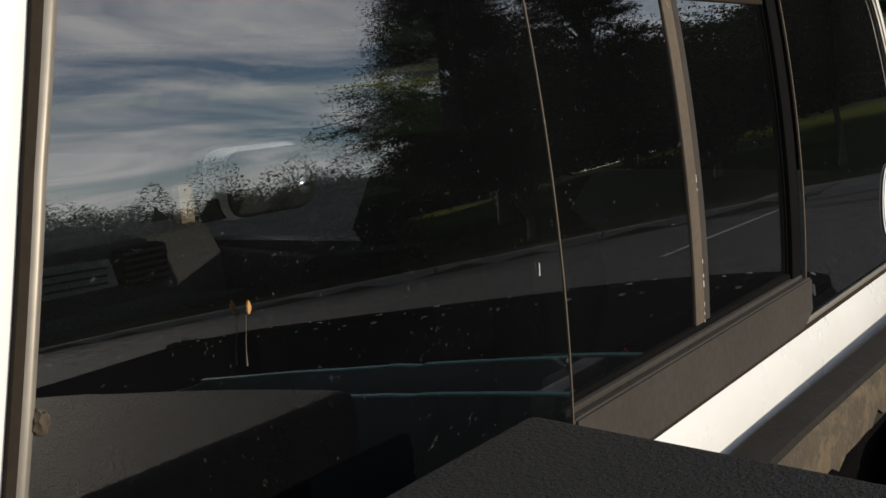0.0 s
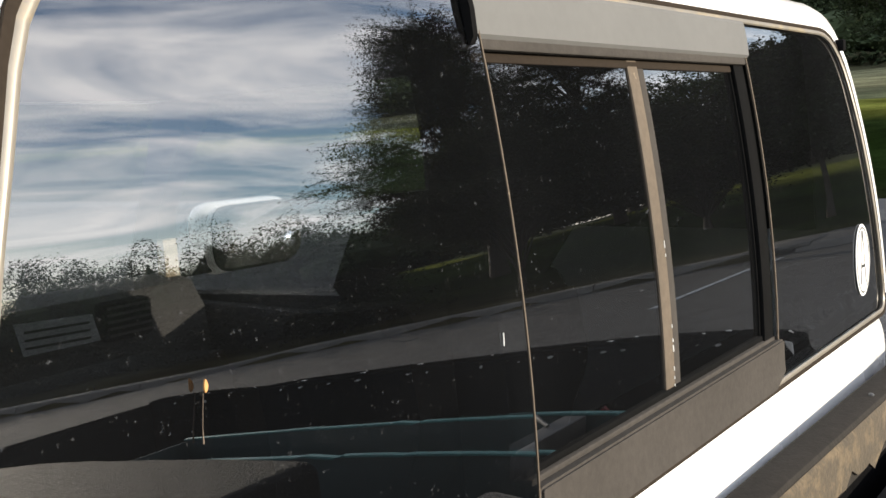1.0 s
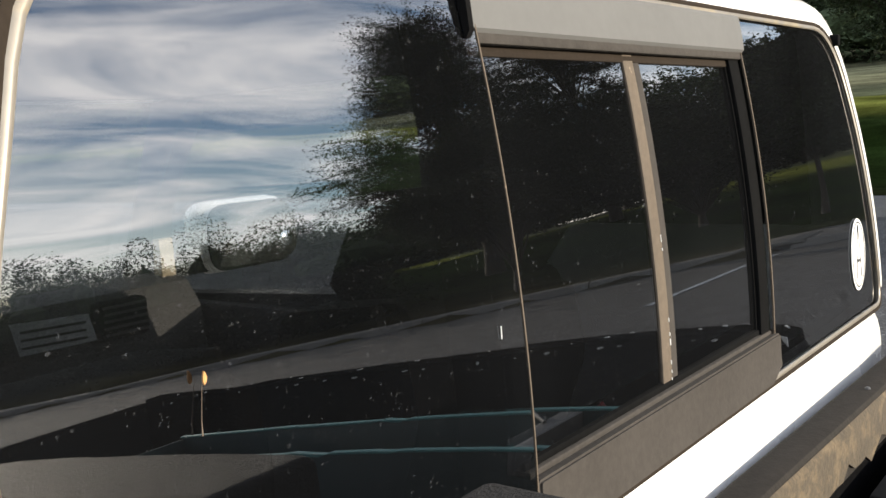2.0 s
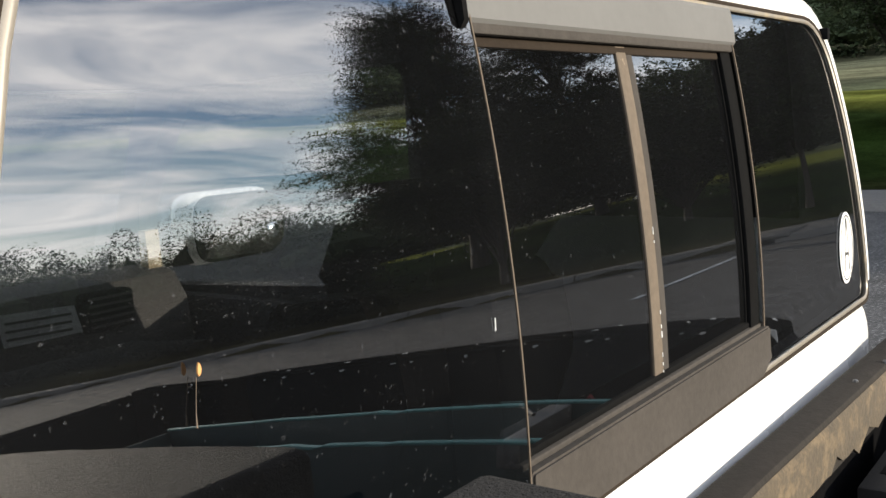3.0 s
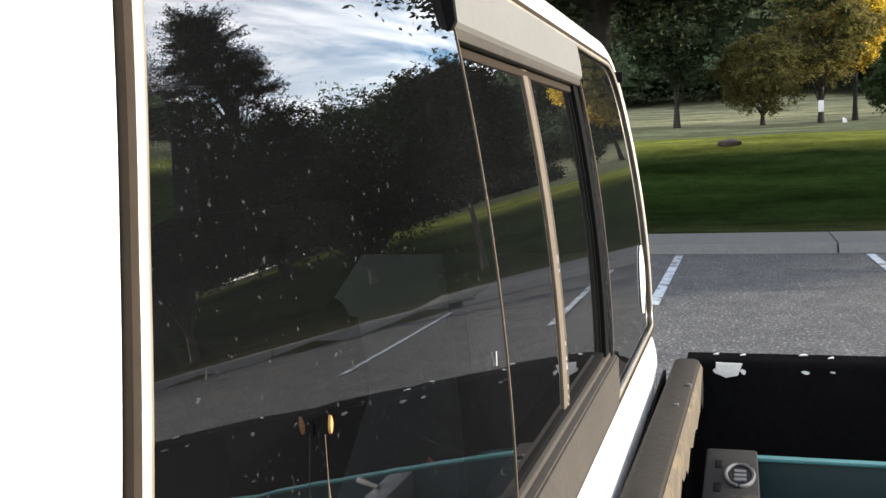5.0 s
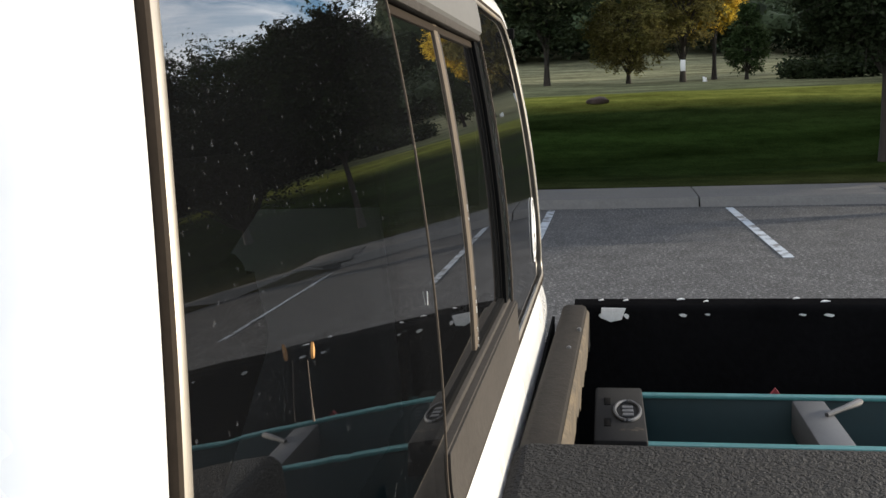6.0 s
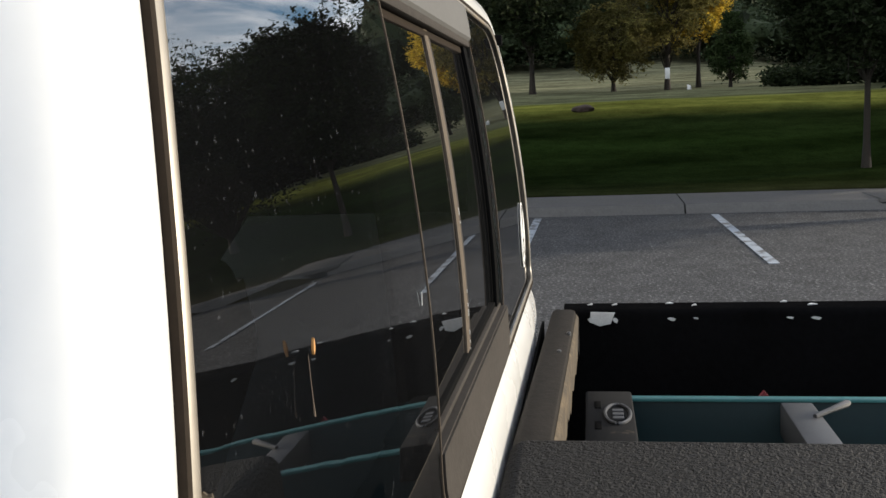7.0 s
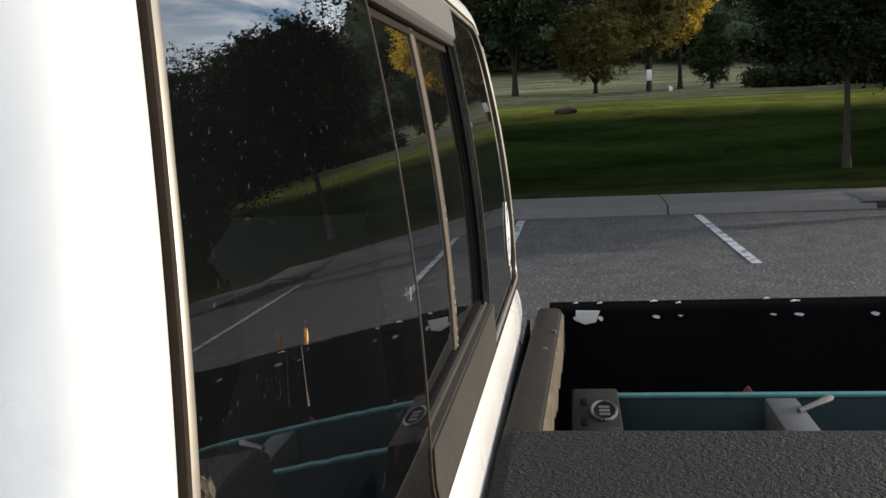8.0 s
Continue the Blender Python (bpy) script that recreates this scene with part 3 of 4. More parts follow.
        for k in range(5):
            part("vent_slat", box(x - 0.055, x + 0.055, 1.529, 1.54, 1.178 + k * 0.0155, 1.1835 + k * 0.0155), M_GASKET, v, smooth=False)
    # seats
    for x in (CX + 0.36, CX - 0.36):
        back = rounded([(0.84, 0.72, 0.02), (0.76, 1.18, 0.1), (0.69, 1.335, 0.03), (0.47, 1.36, 0.05), (0.44, 1.2, 0.1), (0.62, 0.72, 0.02)], 4)
        bm = extrude_x(back, x - 0.23, x + 0.23)
        bmesh.ops.bevel(bm, geom=[e for e in bm.edges if abs(e.verts[0].co.x - e.verts[1].co.x) < 1e-6], offset=0.03, segments=3, affect="EDGES")
        part("seat_back", bm, M_CLOTH, truck, "dark cloth seat back")
        part("seat_cushion", box(x - 0.24, x + 0.24, 0.76, 1.3, 0.56, 0.8, 0.06, 4), M_CLOTH, truck)
        if x < CX:
            continue
        rest = rounded([(0.685, 1.335, 0.02), (0.61, 1.475, 0.06), (0.57, 1.505, 0.05), (0.43, 1.515, 0.04), (0.39, 1.46, 0.05), (0.48, 1.34, 0.03)], 4)
        bm = extrude_x(rest, x - 0.15, x + 0.15)
        bmesh.ops.bevel(bm, geom=[e for e in bm.edges if abs(e.verts[0].co.x - e.verts[1].co.x) < 1e-6], offset=0.02, segments=3, affect="EDGES")
        part("headrest", bm, M_CLOTH, truck, "dark cloth headrest")
    # third brake lamp on the roof's rear edge
    lamp = part("high_brake_lamp", box(CX - 0.1, CX + 0.1, 0.034, 0.13, 1.722, 1.752, 0.008), M_RUBBERGAP, truck, "black high brake lamp housing")
    part("lamp_lens", box(CX - 0.088, CX + 0.088, 0.028, 0.038, 1.727, 1.747, 0.003), M_LENS, lamp, "dark red lens")


build_cab()
sheet = thing("paper_sheet", "pale paper sheet lying on the dashboard", "paper", (0, 0, 0))
part("sheet", plate([(0.885, 1.18), (1.065, 1.178), (1.05, 1.24), (0.87, 1.25)], "y", 1.53, 1.5315), M_PAPER, sheet, smooth=False)
for k in range(3):
    z = 1.232 - k * 0.017
    part("text_bar", plate([(0.89, z), (1.04, z - 0.006), (1.04, z - 0.011), (0.89, z - 0.005)], "y", 1.527, 1.5295), M_GASKET, sheet, "grey line of print", smooth=False)


def bead(outline_in, outline_out, y_in, y_out, crest, name, material, label):
    """A moulding between two outlines, with a raised crest."""
    bm = bmesh.new()
    loops = []
    for f, dy in ((0.0, 0.0), (0.25, crest), (0.6, crest * 1.1), (1.0, 0.0)):
        loops.append([bm.verts.new((p[0] * (1 - f) + q[0] * f, (y_in * (1 - f) + y_out * f) - dy + lean_y(p[1] * (1 - f) + q[1] * f), p[1] * (1 - f) + q[1] * f)) for p, q in zip(outline_in, outline_out)])
    loops.append([bm.verts.new((v.co.x, v.co.y + 0.02, v.co.z)) for v in loops[-1]])
    n = len(loops[0])
    for a, b in zip(loops, loops[1:]):
        for i in range(n):
            bm.faces.new((a[i], a[(i + 1) % n], b[(i + 1) % n], b[i]))
    return part(name, bm, material, window, label)


window = new("rear_window")
window.parent = truck
SEAM, MULL0, MULL1, JAMB, EDGE = 0.442, 0.679, 0.713, 0.93, 0.957


def pane(name, outline, y0, material, label, thick=0.004):
    ob = part(name, curved(plate(outline, "y", y0, y0 + thick)), material, window, label)
    ob.data.materials.append(M_CLEAR)
    for f in ob.data.polygons:
        f.material_index = 0 if f.normal.y < -0.5 else 1
    return ob


def build_window():
    inner, outer = opening(-0.0055), opening(0.0002)
    bead(inner, outer, -0.0106, -0.0112, 0.0012, "window_moulding", M_BEAD, "pale satin moulding")
    bead(opening(0.0), opening(0.0048), -0.0112, -0.012, 0.0004, "outer_seal", M_BROWN, "thin brown outer seal")
    glass = opening(-0.0045)
    pane("fixed_pane", clip(glass, 0, SEAM, True), -0.0105, G_REAR, "dusty dark tinted fixed pane")
    pane("fixed_pane", clip(glass, 0, EDGE, False), -0.007, G_SLIDE, "dark tinted fixed pane")
    pane("sliding_pane", [(SEAM - 0.07, 1.325), (MULL0 + 0.004, 1.325), (MULL0 + 0.004, 1.657), (SEAM - 0.07, 1.657)], 0.002, G_SLIDE, "dark tinted sliding pane")
    pane("sliding_pane", [(MULL1 - 0.004, 1.325), (JAMB + 0.004, 1.325), (JAMB + 0.004, 1.657), (MULL1 - 0.004, 1.657)], 0.003, G_SLIDE, "dark tinted sliding pane")

    part("pane_edge", curved(box(SEAM - 0.0006, SEAM + 0.0008, -0.0112, -0.0098, 1.295, 1.69)), M_TAN, window, "pale polished glass edge")
    part("pane_edge", curved(box(EDGE - 0.0015, EDGE + 0.001, -0.0085, -0.0065, 1.3, 1.69)), M_TAN, window, "pale glass edge")
    part("meeting_rail", curved(box(MULL0, MULL0 + 0.02, 0.0, 0.006, 1.33, 1.651, 0.0015)), M_TAN, window, "faded tan metal meeting rail with chips")
    part("meeting_rail", curved(box(MULL0 + 0.018, MULL1, 0.001, 0.007, 1.33, 1.651, 0.0015)), M_TRIM, window, "grey plastic meeting rail")
    part("jamb", curved(box(JAMB, EDGE - 0.002, 0.0015, 0.01, 1.325, 1.657, 0.001)), M_RUBBERGAP, window, "black rubber jamb")
    part("jamb_cover", curved(box(JAMB - 0.003, EDGE - 0.0016, -0.0035, 0.0008, 1.337, 1.645, 0.0005)), M_RUBBERGAP, window, "flat black rubber cover")
    part("jamb_strip", curved(box(JAMB - 0.006, JAMB, 0.001, 0.006, 1.33, 1.65, 0.001)), M_RUBBERGAP, window)
    part("top_track", curved(box(SEAM - 0.018, EDGE, -0.008, 0.03, 1.645, 1.656, 0.003)), M_TRIM, window, "grey-brown top track")
    part("top_track_lip", curved(box(SEAM, EDGE, 0.0, 0.03, 1.637, 1.645, 0.002)), M_BROWN, window)
    part("bottom_track", curved(box(SEAM, EDGE + 0.004, -0.005, 0.03, 1.334, 1.340, 0.002)), M_TRIM, window, "grey rubber bottom track")
    part("bottom_seal", curved(box(SEAM, EDGE, -0.001, 0.03, 1.339, 1.346, 0.002)), M_RUBBERGAP, window)
    # lower filler panel
    low = plate(rounded([(SEAM + 0.001, 1.284, 0.004), (EDGE - 0.03, 1.286, 0.02), (EDGE + 0.008, 1.298, 0.006), (EDGE + 0.008, 1.336, 0.006), (SEAM + 0.001, 1.335, 0.004)], 3), "y", -0.013, 0.02, 0.002)
    # the panel is solid; a black plate paints the shade of its hollow end
    part("filler_hollow", curved(box(SEAM - 0.0004, SEAM + 0.0015, -0.0105, -0.0015, 1.295, 1.331, 0.001)), M_RUBBERGAP, window, "black plate drawn as the shade in the hollow filler end")
    part("lower_filler", curved(low), M_TRIM, window, "weathered brown-grey plastic filler panel")
    # upper filler, a rounded cowl over the slider
    prof = [(0.03, 1.653), (-0.008, 1.653), (-0.011, 1.656), (-0.0125, 1.672), (-0.013, 1.69), (-0.011, 1.698), (0.03, 1.698)]
    part("upper_filler", curved(extrude_x(prof, SEAM - 0.01, EDGE + 0.004)), M_SILVER, window, "light grey painted upper filler panel")
    endp = [(0.03, 1.648), (-0.012, 1.648), (-0.016, 1.653), (-0.018, 1.672), (-0.0175, 1.692), (-0.014, 1.7), (0.03, 1.7)]
    part("end_gasket", curved(extrude_x(endp, SEAM - 0.015, SEAM - 0.0095)), M_RUBBERGAP, window, "black rubber end gasket")
    rng = random.Random(4)
    for z in (1.345, 1.352, 1.36, 1.378, 1.387, 1.4, 1.466, 1.474):
        w = rng.uniform(0.0007, 0.0014)
        part("paint_chip", curved(box(MULL0 + 0.017, MULL0 + 0.017 + w, -0.0006, 0.002, z, z + rng.uniform(0.002, 0.007))), M_CHIP, window, smooth=False)


build_window()
for sx in (1, -1):
    part("drip_clip", box(CX + sx * 0.604 - 0.006, CX + sx * 0.604 + 0.006, 0.022, 0.042, 1.672, 1.688, 0.002), M_RUBBERGAP, truck, "small black clip at the roof corner")


def ellipse(cx, cz, a, b, n=32):
    return [(cx + a * math.cos(2 * math.pi * k / n), cz + b * math.sin(2 * math.pi * k / n)) for k in range(n)]


def on_right_pane(bm, proud):
    for v in bm.verts:
        v.co.y += -0.0078 + lean_y(v.co.z) - proud
    return bm


sticker = thing("oval_sticker", "white oval sticker with thin black rings on tinted glass", "sticker")
part("vinyl", on_right_pane(plate(ellipse(1.318, 1.3765, 0.036, 0.0515), "y", -0.0008, 0.0), 0.0005), M_STICK, sticker, smooth=False)


def ring(cx, cz, a, b, w):
    bm = bmesh.new()
    o, i = ellipse(cx, cz, a, b), ellipse(cx, cz, a - w, b - w)
    vo, vi = [bm.verts.new((x, -0.0012, z)) for x, z in o], [bm.verts.new((x, -0.0012, z)) for x, z in i]
    for k in range(len(o)):
        bm.faces.new((vo[k], vo[(k + 1) % len(o)], vi[(k + 1) % len(o)], vi[k]))
    return bm


part("printed_ring", on_right_pane(ring(1.318, 1.3765, 0.0325, 0.0475, 0.0026), 0.0005), M_INK, sticker, "black ring", False)
for sgn in (1, -1):
    part("printed_mark", on_right_pane(plate([(1.318, 1.419), (1.318 + sgn * 0.003, 1.419), (1.318 + sgn * 0.0145, 1.343), (1.318 + sgn * 0.011, 1.343)], "y", -0.0014, -0.001), 0.0005), M_INK, sticker, "slim black slanted bar", False)
part("printed_mark", on_right_pane(plate([(1.309, 1.366), (1.327, 1.366), (1.3265, 1.3705), (1.3095, 1.3705)], "y", -0.0014, -0.001), 0.0005), M_INK, sticker, "short black bar", False)

dry_leaf = thing("dry_leaf", "tiny dry orange leaf hanging on a thread on the glass", "leaf")
part("blade", plate([(0.1625, 1.4755), (0.1638, 1.4768), (0.1643, 1.479), (0.1636, 1.4812), (0.1628, 1.4822), (0.162, 1.4795), (0.1619, 1.477)], "y", -0.004, -0.003), M_DRYLEAF, dry_leaf, smooth=False)
bm = bmesh.new()
tube(bm, [Vector((0.163, -0.0012, 1.475)), Vector((0.1612, -0.0022, 1.467)), Vector((0.1595, -0.0032, 1.459)), Vector((0.1588, -0.0038, 1.452))], [0.00015, 0.00015, 0.0002, 0.0005], 6)
part("thread", bm, M_SILK, dry_leaf)
streak = thing("bird_speck", "pale dried speck on the glass", "stain")
part("speck", plate(rounded([(0.4116, 1.4445, 0.0004), (0.4124, 1.4445, 0.0004), (0.4123, 1.4535, 0.0004), (0.4117, 1.4535, 0.0004)], 2), "y", -0.0016, -0.001), M_CHIP, streak, smooth=False)

cocoon = thing("dried_cocoon", "small brown dried cocoon stuck on the window moulding", "cocoon")
bm = bmesh.new()
bmesh.ops.create_icosphere(bm, subdivisions=3, radius=1.0)
for v in bm.verts:
    v.co *= 1 + 0.4 * noise.noise(v.co * 2.1)
    v.co = Vector((0.06 + v.co.x * 0.004, -0.0045 + lean_y(1.456) - 0.006 + v.co.y * 0.0035, 1.456 + v.co.z * 0.005))
part("husk", bm, M_WORN, cocoon)

# ---- the truck bed ----
BED_END = -1.95
RAIL_Z = 1.236


def build_bed():
    # bulkhead with its cap
    part("bulkhead", box(CX - 0.69, CX + 0.688, -0.066, -0.027, 0.62, RAIL_Z - 0.05), M_BLACKBED, truck, "black bed bulkhead")
    cap = [(-0.0255, 1.17), (-0.0255, 1.229), (-0.028, 1.235), (-0.034, 1.238), (-0.058, 1.2375), (-0.064, 1.235), (-0.067, 1.228), (-0.0675, 1.17)]
    part("bulkhead_cap", extrude_x(cap, CX - 0.68, CX + 0.686, 24, lambda x: -0.015 * max(0, (x - 0.75) / 0.67)), M_CAP, truck, "worn dark plastic cap on the bulkhead")
    face = [(-0.067, 1.165), (-0.067, 1.23), (-0.0705, 1.225), (-0.071, 1.165)]
    bm = extrude_x(face, CX - 0.67, CX + 0.684, 60, lambda x: -0.015 * max(0, (x - 0.75) / 0.67))
    for v in bm.verts:
        if v.co.z < 1.2:
            v.co.z += 0.022 * noise.noise((v.co.x * 22, 0, 0)) + 0.01
    part("scraped_edge", bm, M_WORN, truck, "brown scraped inner edge with peeling liner")
    for x, y in ((1.116, -0.062), (1.227, -0.073)):
        bm = bmesh.new()
        tube(bm, [Vector((x, y, 1.235)), Vector((x, y, 1.239)), Vector((x, y, 1.2405))], [0.0035, 0.0035, 0.002], 8)
        part("rivet", bm, M_ALU, truck, "bare metal rivet")
    # sides
    for side in (1, -1):
        inx, outx = CX + side * 0.69, CX + side * 0.79
        prof = rounded([(inx, 0.62, 0.005), (inx, RAIL_Z, 0.012), (CX + side * 0.75, RAIL_Z, 0.012), (outx, RAIL_Z - 0.05, 0.03), (outx, 0.62, 0.02)], 4)
        bm = plate(prof, "y", -0.06, BED_END)
        wall = part("bed_side", bm, M_BLACKBED if side > 0 else M_WHITE, truck, "bed side with black rail cap")
        part("outer_skin", plate([(outx, 0.5), (outx + side * 0.012, 0.5), (outx + side * 0.012, RAIL_Z - 0.06), (outx, RAIL_Z - 0.06)], "y", -0.06, BED_END), M_WHITE, wall, "white outer bed side")
        r2 = random.Random(7 + side)
        # chipped paint along the rail
        y = -0.1
        while y > BED_END + 0.1:
            w, h = r2.uniform(0.004, 0.025), r2.uniform(0.003, 0.009)
            x0 = inx - side * 0.0015
            pts = [(y - w * f, RAIL_Z - 0.014 - h * g) for f, g in ((0, 0.3), (0.3, 0), (0.7, 0.1), (1, 0.4), (0.8, 1), (0.35, 0.8))]
            part("paint_chip", plate(pts, "x", x0, x0 + side * 0.003), M_CHIP, wall, smooth=False)
            if r2.random() < 0.8:
                xx = inx + side * r2.uniform(0.01, 0.05)
                part("paint_chip", plate([(xx, y), (xx + side * 0.012, y - 0.008), (xx + side * 0.004, y - w)], "z", RAIL_Z - 0.001, RAIL_Z + 0.0015), M_CHIP, wall, smooth=False)
            y -= r2.uniform(0.03, 0.16)
        if side > 0:
            part("paint_chip", plate([(-0.104, 1.215), (-0.105, 1.232), (-0.145, 1.231), (-0.138, 1.212), (-0.12, 1.208)], "x", inx - 0.002, inx + 0.001), M_CHIP, wall, "large bare patch", smooth=False)
        # wheel
        for wy in (-1.05, 2.45):
            wheel = part("wheel_arch", box(CX + side * 0.62 - 0.11, CX + side * 0.62 + 0.11, wy - 0.36, wy + 0.36, 0.64, 0.86, 0.05), M_BLACKBED, truck) if wy < 0 else None
            bm = bmesh.new()
            bmesh.ops.create_cone(bm, cap_ends=True, segments=32, radius1=0.34, radius2=0.34, depth=0.21)
            bmesh.ops.rotate(bm, matrix=Matrix.Rotation(math.pi / 2, 3, "Y"), verts=bm.verts)
            bmesh.ops.bevel(bm, geom=bm.edges[:], offset=0.025, segments=2, affect="EDGES")
            bmesh.ops.translate(bm, vec=(CX + side * 0.68, wy, 0.34), verts=bm.verts)
            tyre = part("tyre", bm, M_TYRE, truck)
            bm = bmesh.new()
            bmesh.ops.create_cone(bm, cap_ends=True, segments=24, radius1=0.2, radius2=0.18, depth=0.22)
            bmesh.ops.rotate(bm, matrix=Matrix.Rotation(math.pi / 2, 3, "Y"), verts=bm.verts)
            bmesh.ops.translate(bm, vec=(CX + side * 0.68, wy, 0.34), verts=bm.verts)
            part("rim", bm, M_ALU, tyre)
    part("bed_floor", box(CX - 0.68, CX + 0.68, BED_END, -0.06, 0.6, 0.64), M_BLACKBED, truck, "black ribbed bed floor")
    for k in range(11):
        x = CX - 0.6 + k * 0.12
        part("floor_rib", box(x - 0.025, x + 0.025, BED_END + 0.02, -0.1, 0.638, 0.652, 0.004), M_BLACKBED, truck, smooth=False)
    tail = rounded([(BED_END, 0.6, 0.01), (BED_END, RAIL_Z - 0.01, 0.012), (BED_END - 0.055, RAIL_Z - 0.015, 0.015), (BED_END - 0.055, 0.6, 0.01)], 4)
    part("tailgate", extrude_x(tail, CX - 0.7, CX + 0.7), M_BLACKBED, truck, "black tailgate")
    part("rear_bumper", box(CX - 0.78, CX + 0.78, BED_END - 0.2, BED_END - 0.06, 0.42, 0.58, 0.02), M_CHROME, truck)
    part("chassis", box(CX - 0.4, CX + 0.4, -1.9, 3.0, 0.34, 0.5), M_RUBBERGAP, truck)
    # black box drawn as the shadow in the gap between cab and bed
    part("shadow_gap", box(CX - 0.7, CX + 0.7, -0.0268, -0.0225, 0.62, 1.215), M_RUBBERGAP, truck, "black strip drawn as the shadow between cab and bed")


build_bed()


def build_toolbox():
    """Side toolbox with a rough black lid."""
    tb = thing("side_toolbox", "rough-coated black side toolbox with closed lid in the bed", "toolbox", (0, 0, 0))
    part("body", box(0.078, 0.285, -1.15, -0.105, 0.652, 1.35, 0.01), M_BLACKBED, tb, "black toolbox body")
    bm = box(-0.14, 0.295, -1.2, -0.066, 1.35, 1.399, 0.01, 4)
    part("lid", bm, M_LINER, tb, "rough textured charcoal lid")


build_toolbox()


def build_tray():
    tr = thing("teal_box", "open teal steel box with pale rim and black latch end", "tool box", (0, 0, 0))
    x0, x1, y0, y1, zt = 0.985, 1.2, -1.5, -0.1, 1.15
    for xa, xb in ((x0, x0 + 0.006), (x1 - 0.006, x1)):
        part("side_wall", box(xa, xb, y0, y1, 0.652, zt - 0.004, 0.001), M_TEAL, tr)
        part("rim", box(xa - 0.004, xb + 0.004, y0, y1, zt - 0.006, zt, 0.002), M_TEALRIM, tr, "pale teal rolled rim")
    for ya, yb in ((y0, y0 + 0.006), (y1 - 0.006, y1)):
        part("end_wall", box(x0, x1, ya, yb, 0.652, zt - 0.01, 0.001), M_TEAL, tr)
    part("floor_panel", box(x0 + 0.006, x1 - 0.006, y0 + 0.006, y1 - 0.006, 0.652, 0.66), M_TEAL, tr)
    # end plate with slots and oval badge
    pl = part("end_plate", box(x0 - 0.008, x1 + 0.006, -0.163, y1 + 0.004, zt - 0.045, zt + 0.006, 0.004), M_DARKPLATE, tr, "dark scuffed end plate")
    for xx in (1.045, 1.135):
        part("slot", box(xx - 0.016, xx + 0.016, -0.118, -0.109, zt + 0.005, zt + 0.0072, 0.001), M_RUBBERGAP, pl)
    bm = bmesh.new()
    pts = [Vector((1.09 + 0.042 * math.cos(a), -0.14 + 0.017 * math.sin(a), zt + 0.008)) for a in [2 * math.pi * k / 28 for k in range(29)]]
    tube(bm, pts, [0.0025] * 29, 6)
    part("badge_ring", bm, M_ALU, pl, "pale oval ring badge")
    for k in range(3):
        part("badge_bar", box(1.068 + k * 0.016, 1.078 + k * 0.016, -0.148, -0.133, zt + 0.006, zt + 0.009, 0.001), M_ALU, pl, smooth=False)
    bar = part("cross_bar", box(x0 - 0.002, x1 - 0.02, -0.412, -0.368, zt - 0.05, zt - 0.002, 0.003), M_ALU, tr, "dull aluminium cross bar")
    bm = bmesh.new()
    tube(bm, [Vector((1.11, -0.4, zt)), Vector((1.13, -0.425, zt + 0.003)), Vector((1.15, -0.45, zt + 0.006)), Vector((1.154, -0.454, zt + 0.006))], [0.0035, 0.004, 0.0055, 0.003], 8)
    part("handle", bm, M_ALU, bar)
    red = thing("red_tag", "small red plastic tag by the teal box rim", "tag")
    part("tag", plate([(-0.338, 1.14), (-0.364, 1.14), (-0.351, 1.157)], "x", 1.204, 1.212), M_RED, red, smooth=False)


build_tray()


# ---- trees ----
def leaf_mesh(name, centres, size, rng, material, flat=0.5, sides=4):
    """Many small four-sided leaves at the given centres."""
    c = np.array(centres, dtype=np.float64)
    n = len(c)
    a = rng.normal(size=(n, 3))
    a[:, 2] *= flat
    a /= np.linalg.norm(a, axis=1)[:, None] + 1e-9
    b = rng.normal(size=(n, 3))
    b = np.cross(a, b)
    b /= np.linalg.norm(b, axis=1)[:, None] + 1e-9
    s = size * rng.uniform(0.6, 1.4, (n, 1))
    corners = [c - a * s, c + b * s * 0.45, c + a * s, c - b * s * 0.45] if sides == 4 else [c - a * s, c + b * s * 0.8, c + a * s]
    pts = np.stack(corners, 1).reshape(-1, 3)
    me = bpy.data.meshes.new(name)
    me.from_pydata(pts.tolist(), [], np.arange(sides * n).reshape(-1, sides).tolist())
    me.materials.append(material)
    return me


